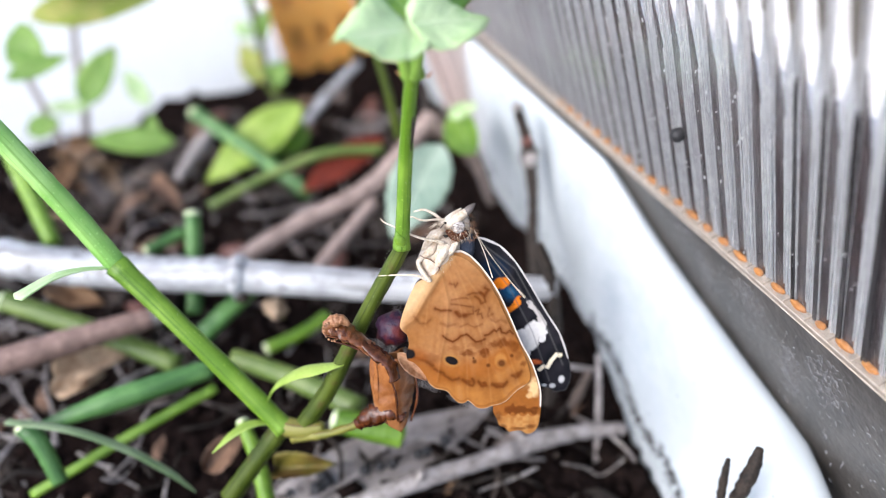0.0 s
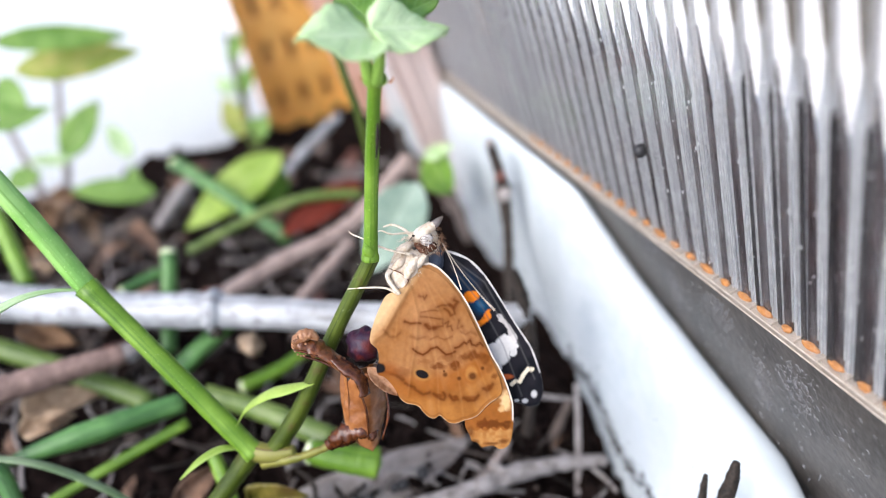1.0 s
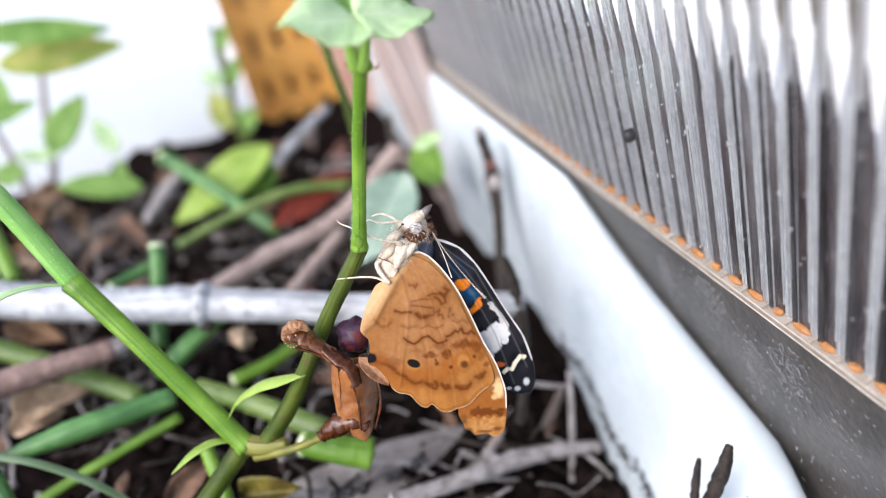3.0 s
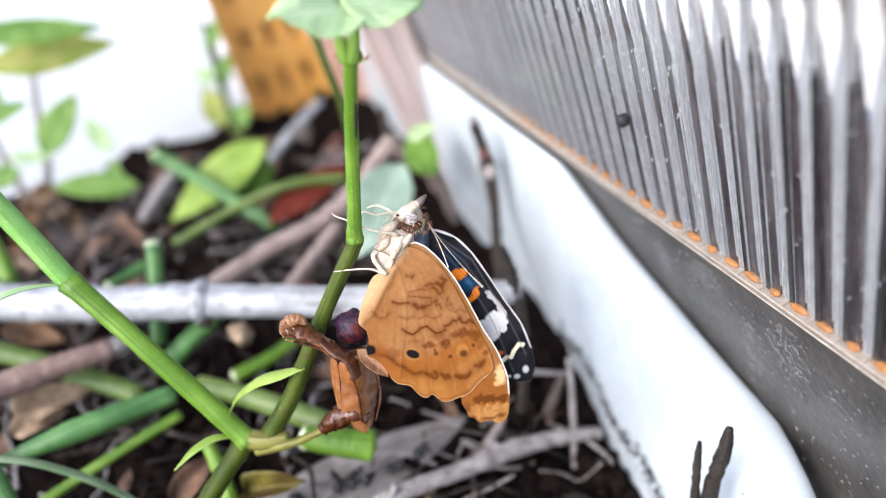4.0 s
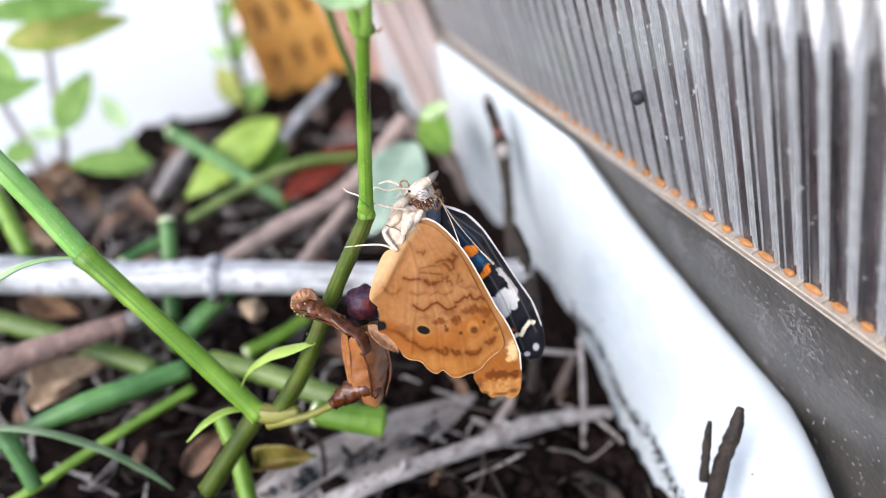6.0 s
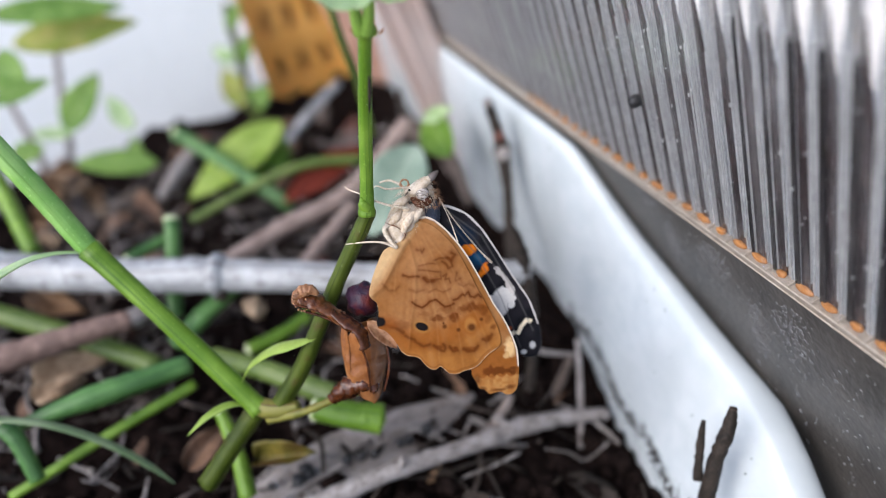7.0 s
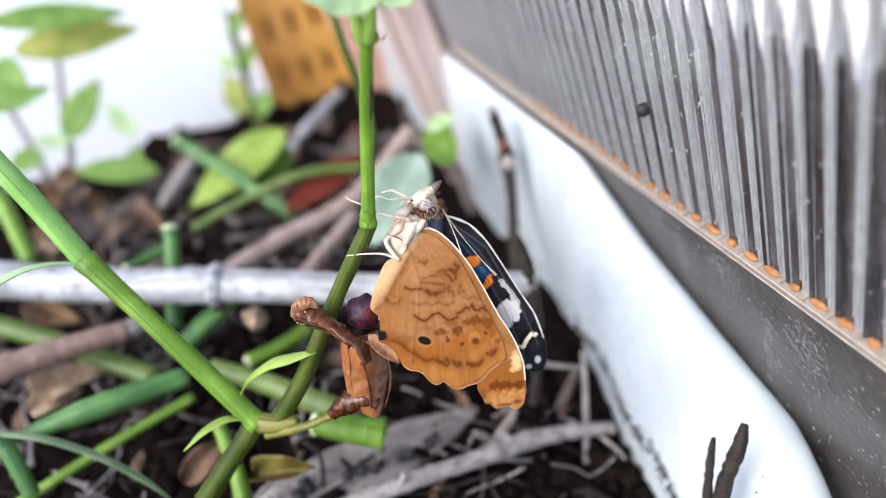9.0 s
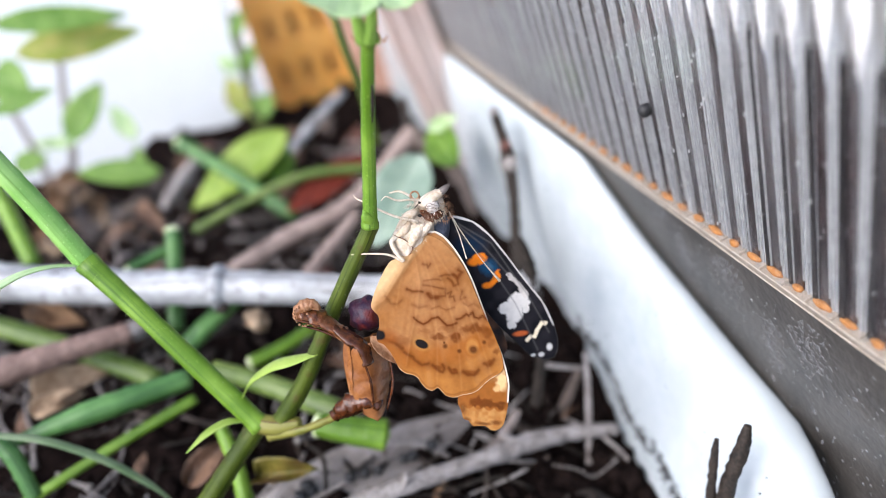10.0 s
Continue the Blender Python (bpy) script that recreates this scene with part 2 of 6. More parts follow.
# painted reflection on the dark side of each clear cell
DARK_REFLECTION = material("violet_reflection", (0.020, 0.015, 0.016), (0.058, 0.047, 0.049), 500, 0.25, 0.3, stretch=(1, 1, 0.25), third=(0.045, 0.030, 0.030))
DARK_REFRACTION = material("dark_refraction", (0.012, 0.011, 0.012), (0.035, 0.032, 0.033), 300, 0.25, 0.1)
DUST = material("dust", (0.085, 0.082, 0.078), (0.20, 0.20, 0.205), 900, 0.8, 0.2)


HAIR = material("stem_hair", (0.52, 0.60, 0.38), (0.70, 0.75, 0.55), 900, 0.6, 0.0, trans=0.4)
# pale tone of the painted glints along cell walls, and of the lint
GLINT_AND_LINT = material("web_glint_and_lint", (0.40, 0.40, 0.40), (0.66, 0.66, 0.66), 300, 0.2, 0.1, trans=0.4)
# painted refraction in the upper part of each clear cell
BROWN_REFRACTION = material("brown_refraction", (0.085, 0.073, 0.060), (0.165, 0.147, 0.125), 250, 0.35, 0.2, stretch=(1, 1, 0.2))
FLOOR = material("pale_floor", (0.72, 0.67, 0.60), (0.83, 0.78, 0.71), 12, 0.7, 0.2)



def clear_plastic(name, see, white, rough, tint):
    """Thin clear plastic: part plain see-through, part cloudy, part gloss."""
    m = bpy.data.materials.new(name)
    m.use_nodes = True
    n, l = m.node_tree.nodes, m.node_tree.links
    b = n["Principled BSDF"]
    b.inputs["Base Color"].default_value = (*tint, 1)
    b.inputs["Roughness"].default_value = rough
    b.inputs["IOR"].default_value = 1.42
    b.inputs["Transmission Weight"].default_value = 1.0 - white
    t = n.new("ShaderNodeBsdfTransparent")
    t.inputs[0].default_value = (*tint, 1)
    grime = n.new("ShaderNodeTexNoise")
    grime.inputs["Scale"].default_value = 420
    grime.inputs["Detail"].default_value = 5
    co = n.new("ShaderNodeTexCoord")
    mp = n.new("ShaderNodeMapping")
    mp.inputs["Scale"].default_value = (1, 1, 0.04)
    l.new(co.outputs["Object"], mp.inputs[0])
    l.new(mp.outputs[0], grime.inputs["Vector"])
    mr = n.new("ShaderNodeMapRange")
    mr.inputs[1].default_value, mr.inputs[2].default_value = 0.35, 0.65
    mr.inputs[3].default_value, mr.inputs[4].default_value = see + 0.12, see - 0.12
    l.new(grime.outputs[0], mr.inputs[0])
    ms = n.new("ShaderNodeMixShader")
    l.new(mr.outputs[0], ms.inputs[0])
    l.new(b.outputs[0], ms.inputs[1])
    l.new(t.outputs[0], ms.inputs[2])
    l.new(ms.outputs[0], n["Material Output"].inputs[0])
    return m


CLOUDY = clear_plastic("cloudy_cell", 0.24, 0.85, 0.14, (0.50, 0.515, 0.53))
POST = clear_plastic("cloudy_post", 0.40, 0.75, 0.3, (0.80, 0.70, 0.65))
SHEET = clear_plastic("clear_sheet", 0.92, 0.1, 0.08, (0.98, 0.98, 0.98))


def painted(name, rough, trans):
    """Wing scales: the pattern is held by the mesh's colour attribute."""
    m = bpy.data.materials.new(name)
    m.use_nodes = True
    n, l = m.node_tree.nodes, m.node_tree.links
    at = n.new("ShaderNodeVertexColor")
    at.layer_name = "pattern"
    gr = n.new("ShaderNodeTexNoise")
    gr.inputs["Scale"].default_value = 1400.0
    gr.inputs["Detail"].default_value = 4
    co = n.new("ShaderNodeTexCoord")
    l.new(co.outputs["Object"], gr.inputs["Vector"])
    hs = n.new("ShaderNodeHueSaturation")
    mr = n.new("ShaderNodeMapRange")
    mr.inputs[3].default_value, mr.inputs[4].default_value = 0.8, 1.2
    l.new(gr.outputs[0], mr.inputs[0])
    l.new(mr.outputs[0], hs.inputs["Value"])
    l.new(at.outputs[0], hs.inputs["Color"])
    b = n["Principled BSDF"]
    b.inputs["Roughness"].default_value = rough
    b.inputs["Specular IOR Level"].default_value = 0.08
    l.new(hs.outputs[0], b.inputs["Base Color"])
    t = n.new("ShaderNodeBsdfTranslucent")
    l.new(hs.outputs[0], t.inputs[0])
    ms = n.new("ShaderNodeMixShader")
    ms.inputs[0].default_value = trans
    l.new(b.outputs[0], ms.inputs[1])
    l.new(t.outputs[0], ms.inputs[2])
    l.new(ms.outputs[0], n["Material Output"].inputs[0])
    return m


WING_UNDER = painted("wing_underside", 0.7, 0.25)
WING_UPPER = painted("wing_upperside", 0.6, 0.05)


# ---------------------------------------------------------------- mesh helpers
def mesh_of(name, verts, faces, mat, smooth=True):
    me = bpy.data.meshes.new(name)
    me.from_pydata([tuple(v) for v in verts], [], faces)
    me.materials.append(mat)
    if smooth:
        me.shade_smooth()
    me.update()
    return me


def part(name, data, parent, label=""):
    ob = new(name, data)
    ob.parent = parent
    return tagged(ob, label)


def thing(name, at, label, category, group="", kind=""):
    ob = new(name)
    ob.location = at
    return tagged(ob, label, category, group, kind)


def smooth_line(points, count):
    """Catmull-Rom through the points, each of which may carry more numbers than three."""
    p = np.array(points, float)
    p = np.vstack([2 * p[0] - p[1], p, 2 * p[-1] - p[-2]])
    out = []
    for s in np.linspace(0, len(points) - 1 - 1e-9, count):
        i = int(s)
        f = s - i
        a, b, c, d = p[i:i + 4]
        out.append(0.5 * (2 * b + (c - a) * f + (2 * a - 5 * b + 4 * c - d) * f * f + (3 * b - a - 3 * c + d) * f ** 3))
    return np.array(out)


def tube_data(name, points, radii, mat, base=(0, 0, 0), seg=12, steps=24, rough=0.0, flat=1.0, grooves=0, seed=1, bulge=()):
    """A tapered, slightly uneven rod through the points, closed at both ends. bulge: places (0 to 1), heights and widths of its nodes."""
    rnd = np.random.RandomState(seed)
    r = list(radii) if hasattr(radii, "__len__") else [radii] * len(points)
    if len(r) != len(points):
        r = list(np.interp(np.linspace(0, 1, len(points)), np.linspace(0, 1, len(r)), r))
    line = smooth_line([(*p, q) for p, q in zip(points, r)], steps)
    pos, rad = line[:, :3] - np.array(base), np.maximum(line[:, 3], 1e-5)
    tang = np.gradient(pos, axis=0)
    tang /= np.linalg.norm(tang, axis=1)[:, None]
    side = np.cross(tang[0], (0.31, 0.2, 0.93))
    verts, faces = [], []
    for i in range(steps):
        side = side - tang[i] * (side @ tang[i])
        side /= np.linalg.norm(side)
        other = np.cross(tang[i], side)
        q = rad[i] * (1 + rough * 0.5 * rnd.randn())
        for where, high, wide in bulge:
            q *= 1 + high * math.exp(-((i / (steps - 1) - where) / wide) ** 2)
        for k in range(seg):
            a = 2 * math.pi * k / seg
            s = q * (1 + rough * rnd.randn() * 0.6) * (1 + (0.07 * math.cos(grooves * a) if grooves else 0))
            verts.append(pos[i] + side * math.cos(a) * s + other * math.sin(a) * s * flat)
    for i in range(steps - 1):
        for k in range(seg):
            j = (k + 1) % seg
            faces.append((i * seg + k, i * seg + j, (i + 1) * seg + j, (i + 1) * seg + k))
    n = len(verts)
    verts += [pos[0] - tang[0] * rad[0] * 0.25, pos[-1] + tang[-1] * rad[-1] * 0.25]
    for k in range(seg):
        j = (k + 1) % seg
        faces.append((n, j, k))
        faces.append((n + 1, (steps - 1) * seg + k, (steps - 1) * seg + j))
    me = mesh_of(name, verts, faces, mat)
    along = np.concatenate([[0.0], np.cumsum(np.linalg.norm(np.diff(pos, axis=0), axis=1))])
    flat_map = []
    for i in range(steps - 1):
        for k in range(seg):
            flat_map += [k / seg, along[i], (k + 1) / seg, along[i], (k + 1) / seg, along[i + 1], k / seg, along[i + 1]]
    flat_map += [0.5, 0.0, 0.6, 0.0, 0.4, 0.0, 0.5, along[-1], 0.4, along[-1], 0.6, along[-1]] * seg
    me.uv_layers.new(name="UVMap").data.foreach_set("uv", flat_map)
    return me


def rod(name, points, radii, mat, label, category, group="", **more):
    """A stem or stick that is a thing of its own."""
    base = points[-1] if points[-1][2] < points[0][2] else points[0]
    ob = new(name, tube_data(name, points, radii, mat, base, **more))
    ob.location = base
    return tagged(ob, label, category, group)


def leaf_data(name, root, tip, width, facing, mat, base=(0, 0, 0), droop=0.0, fold=0.25, shape=0.8, wave=0.04, curl=0.0, seed=0, long=18, wide=10, thick=0.00018, full=0.8):
    """A blade from root to tip with a midrib fold and a thin solid body."""
    root, tip = np.array(root, float), np.array(tip, float)
    axis = tip - root
    length = np.linalg.norm(axis)
    axis /= length
    nrm = np.array(facing, float)
    nrm -= axis * (nrm @ axis)
    nrm /= np.linalg.norm(nrm)
    side = np.cross(axis, nrm)
    rnd = np.random.RandomState(seed)
    ph = rnd.rand(3) * 6.28
    verts, faces = [], []
    for layer in (0, 1):
        for i in range(long + 1):
            s = i / long
            w = width * 0.7 * max(0.03, math.sin(math.pi * min(1, s ** shape)) ** full)
            for j in range(wide + 1):
                q = 2 * j / wide - 1
                h = fold * abs(q) * w - droop * length * s * s + wave * width * math.sin(7 * s + ph[0] + 2 * q) * abs(q)
                h += curl * w * q * q + 0.02 * width * math.cos(26 * (s - 0.25 * abs(q))) * abs(q)
                edge = 1 + 0.03 * math.sin(40 * s + ph[1])
                verts.append(root + axis * length * s + side * q * w * edge + nrm * (h - layer * thick) - np.array(base))
    row = wide + 1
    half = (long + 1) * row
    for i in range(long):
        for j in range(wide):
            a = i * row + j
            faces.append((a, a + 1, a + row + 1, a + row))
            faces.append((half + a + row, half + a + row + 1, half + a + 1, half + a))
    for i in range(long):
        a, b = i * row, i * row + wide
        faces.append((a, a + row, half + a + row, half + a))
        faces.append((b + row, b, half + b, half + b + row))
    for j in range(wide):
        a, b = j, long * row + j
        faces.append((a + 1, a, half + a, half + a + 1))
        faces.append((b, b + 1, half + b + 1, half + b))
    me = mesh_of(name, verts, faces, mat)
    where = [(2 * j / wide - 1, i / long) for layer in (0, 1) for i in range(long + 1) for j in range(wide + 1)]
    me.uv_layers.new(name="UVMap").data.foreach_set("uv", [c for f in faces for v in f for c in where[v]])
    return me


def loose_leaf(name, root, tip, width, facing, mat, label, category="leaf", group="", **more):
    ob = new(name, leaf_data(name, root, tip, width, facing, mat, root, **more))
    ob.location = root
    return tagged(ob, label, category, group)


def box_data(name, x0, x1, y0, y1, z0, z1, mat, bevel=0.0):
    bm = bmesh.new()
    bmesh.ops.create_cube(bm, size=1)
    bmesh.ops.scale(bm, vec=(x1 - x0, y1 - y0, z1 - z0), verts=bm.verts)
    bmesh.ops.translate(bm, vec=((x0 + x1) / 2, (y0 + y1) / 2, (z0 + z1) / 2), verts=bm.verts)
    if bevel:
        bmesh.ops.bevel(bm, geom=bm.edges[:], offset=bevel, segments=3, affect="EDGES", profile=0.5)
    me = bpy.data.meshes.new(name)
    bm.to_mesh(me)
    bm.free()
    me.materials.append(mat)
    return me


def lump_data(name, radius, mat, seed, uneven=0.25, stretch=(1, 1, 1), level=2, freq=1.6):
    bm = bmesh.new()
    bmesh.ops.create_icosphere(bm, subdivisions=level, radius=1)
    off = Vector((seed * 3.1, seed * 1.7, seed * 0.9))
    for v in bm.verts:
        k = 1 + uneven * noise.noise(v.co * freq + off) + uneven * 0.4 * noise.noise(v.co * freq * 3 + off)
        v.co = Vector((v.co.x * stretch[0], v.co.y * stretch[1], v.co.z * stretch[2])) * k * radius
    me = bpy.data.meshes.new(name)
    bm.to_mesh(me)
    bm.free()
    me.materials.append(mat)
    me.shade_smooth()
    return me


# ---------------------------------------------------------------- the setting
def soil_height(x, y):
    z = -0.1205 - 0.29 * (x - 0.02) - 0.05 * max(0.0, 0.12 - y)
    z -= 0.0075 * min(1.0, max(0.0, (x + 0.012) / 0.025)) * min(1.0, max(0.0, (0.118 - y) / 0.025))
    z -= 0.008 * min(1.0, max(0.0, (-0.052 - x) / 0.03)) * min(1.0, max(0.0, (y - 0.205) / 0.04))
    z += 0.004 * noise.noise(Vector((x * 25, y * 25, 0)))
    z += 0.007 * max(0.0, (y - 0.2) / 0.08) * noise.noise(Vector((x * 38, y * 20, 5)))
    z += 0.0030 * noise.noise(Vector((x * 90, y * 90, 3)))
    z += 0.0022 * noise.noise(Vector((x * 240, y * 240, 7)))
    z += 0.0012 * noise.noise(Vector((x * 600, y * 600, 9)))
    return z


def setting():
    floor = new("ground", mesh_of("ground", [(-60, -60, -0.2), (60, -60, -0.2), (60, 60, -0.2), (-60, 60, -0.2)], [(0, 1, 2, 3)], FLOOR))
    tagged(floor, "pale sunlit tiled floor around the planter", "floor", kind="structure")
    nx, ny = 260, 330
    xs, ys = np.linspace(-0.26, 0.036, nx), np.linspace(-0.06, 0.302, ny)
    verts = [(x, y, soil_height(x, y)) for y in ys for x in xs]
    faces = [(j * nx + i, j * nx + i + 1, (j + 1) * nx + i + 1, (j + 1) * nx + i) for j in range(ny - 1) for i in range(nx - 1)]
    tagged(new("soil", mesh_of("soil", verts, faces, SOIL)), "dark brown crumbly potting soil in the planter", "soil", kind="structure")
    rnd = random.Random(4)
    verts, faces = [], []
    ico = bmesh.new()
    bmesh.ops.create_icosphere(ico, subdivisions=1, radius=1)
    iv, jf = [v.co.copy() for v in ico.verts], [tuple(v.index for v in f.verts) for f in ico.faces]
    ico.free()
    for k in range(7500):
        x, y = (rnd.uniform(-0.16, 0.025), rnd.uniform(0.04, 0.30)) if k < 4200 else (rnd.uniform(-0.03, 0.024), rnd.uniform(0.06, 0.14))
        r = rnd.choice((0.0005, 0.0007, 0.0009, 0.0013, 0.002)) * rnd.uniform(0.7, 1.3)
        c = Vector((x, y, soil_height(x, y) + r * 0.3))
        s = Vector((rnd.uniform(0.7, 1.3), rnd.uniform(0.7, 1.3), rnd.uniform(0.6, 1.1)))
        n0 = len(verts)
        for v in iv:
            q = v * (r * rnd.uniform(0.75, 1.2))
            verts.append(c + Vector((q.x * s.x, q.y * s.y, q.z * s.z)))
        faces += [tuple(n0 + i for i in f) for f in jf]
    tagged(new("soil_crumbs", mesh_of("soil_crumbs", verts, faces, CRUMB)), "loose dark crumbs of soil and compost", "soil", kind="stuff")


def rim_line(y):
    """The foot and the crest of the planter's side wall at y."""
    s = (y - 0.06) / 0.1
    out = min(1.0, max(0.0, (y - 0.055) / 0.075))
    foot = (0.0188 + 0.0105 * out + 0.0055 * min(1.0, max(0.0, (y - 0.18) / 0.04)), -0.1265 + 0.008 * s)
    rise = min(1.0, max(0.0, (y - 0.045) / 0.085))
    rise = rise * rise * (3 - 2 * rise)
    more = min(1.0, max(0.0, (y - 0.095) / 0.045))
    more = more * more * (3 - 2 * more)
    crest = (0.0375 + 0.0030 * rise - 0.004 * max(0.0, (0.066 - y) / 0.0175) ** 1.5, min(-0.1045 + 0.0205 * rise + 0.0125 * more - 0.004 * max(0.0, (0.06 - y) / 0.02), -0.0795 - 0.035 * (y - 0.12)))
    return foot, crest


def planter():
    ob = thing("planter_rim", (0.03, 0.1, -0.12), "white glazed planter wall with a rounded rim, specked with soil", "planter", kind="structure")
    verts, faces, seg = [], [], 26
    rows = list(np.linspace(-0.06, 0.30, 90))
    for y in rows:
        (fx, fz), (cx, cz) = rim_line(y)
        drop = 0.0
        if y < 0.055:
            drop = min(1.0, ((0.055 - y) / 0.043) ** 2) * 0.03
        wide = min(0.0052, max(0.0012, 0.0426 - cx))
        for k in range(seg + 1):
            a = k / seg
            b, roll = min(1.0, -0.35 + 1.35 * a / 0.58), max(0.0, a - 0.58) / 0.42 * math.pi / 2
            px_ = fx + (cx - fx) * b + wide * math.sin(roll)
            pz_ = fz - 0.006 + (cz - fz + 0.006) * (0.55 * b + 0.45 * math.sin(b * math.pi / 2)) - 0.0030 * (1 - math.cos(roll))
            verts.append((px_ - 0.03 - drop * 0.25, y - 0.1, pz_ + 0.12 - drop))
        verts.append((cx + wide - 0.03, y - 0.1, -0.2 + 0.12))
    row = seg + 2
    for i in range(len(rows) - 1):
        for k in range(row - 1):
            a = i * row + k
            faces.append((a, a + 1, a + row + 1, a + row))
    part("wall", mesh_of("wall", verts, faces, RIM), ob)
    ox, oy, oz = ob.location
    for name, x0, x1, y0, y1, top in (("wall", -0.272, -0.260, -0.072, 0.3085, -0.03), ("wall", -0.2595, 0.035, -0.072, -0.0605, -0.085), ("wall", -0.2595, 0.04, 0.3025, 0.3085, -0.125)):
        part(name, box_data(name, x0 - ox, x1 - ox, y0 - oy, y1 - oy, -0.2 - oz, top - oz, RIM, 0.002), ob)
    rnd = random.Random(9)
    sv, sf = [], []
    for k in range(1500):
        y = rnd.uniform(0.045, 0.2)
        (fx, fz), (cx, cz) = rim_line(y)
        a = abs(rnd.gauss(0, 0.07)) if rnd.random() < 0.95 else rnd.uniform(0, 0.9)
        a = 0.1 + a
        if k % 2:
            y = rnd.uniform(0.052, 0.118)
            (fx, fz), (cx, cz) = rim_line(y)
            a = 0.17 + 0.03 * math.sin(y * 260) + rnd.gauss(0, 0.022) * (1 + 12 * max(0.0, y - 0.09))
        if a > 1:
            continue
        c = Vector((fx + (cx - fx) * a, y, fz - 0.006 + (cz - fz + 0.006) * (0.55 * a + 0.45 * math.sin(a * math.pi / 2))))
        r = rnd.uniform(0.0001, 0.0003) * (rnd.choice((0.9, 1.2, 2.0)) if k % 2 else 1.0)
        n0 = len(sv)
        for d in ((1, 0, 0), (0, 1, 0), (0, 0, 1), (-1, 0, 0), (0, -1, 0), (0, 0, -1)):
            sv.append(c + Vector(d) * r * rnd.uniform(0.6, 1.5))
        sf += [tuple(n0 + i for i in f) for f in ((0, 1, 2), (1, 3, 2), (3, 4, 2), (4, 0, 2), (1, 0, 5), (3, 1, 5), (4, 3, 5), (0, 4, 5))]
    tagged(new("soil_specks", mesh_of("soil_specks", sv, sf, CRUMB, smooth=False)), "specks of soil stuck to the white rim", "soil", kind="stuff")


def slat(name, rows, mat, thick, ragged, seed):
    """An upright slip of a cell: heights and the two sides, as shares of the cell's width."""
    rnd = random.Random(seed)
    line = smooth_line(rows, 40)
    verts, faces = [], []
    for z, a, b in line:
        a, b = a + rnd.gauss(0, ragged), max(a + 0.005, b + rnd.gauss(0, ragged))
        verts += [(0, -a * PITCH, z), (0, -b * PITCH, z), (thick, -b * PITCH, z), (thick, -a * PITCH, z)]
    for i in range(len(line) - 1):
        for k in range(4):
            faces.append((4 * i + k, 4 * i + 4 + k, 4 * i + 4 + (k + 1) % 4, 4 * i + (k + 1) % 4))
    n = 4 * (len(line) - 1)
    faces += [(0, 1, 2, 3), (n + 3, n + 2, n + 1, n)]
    return mesh_of(name, verts, faces, mat, smooth=False)


PITCH = 0.00424


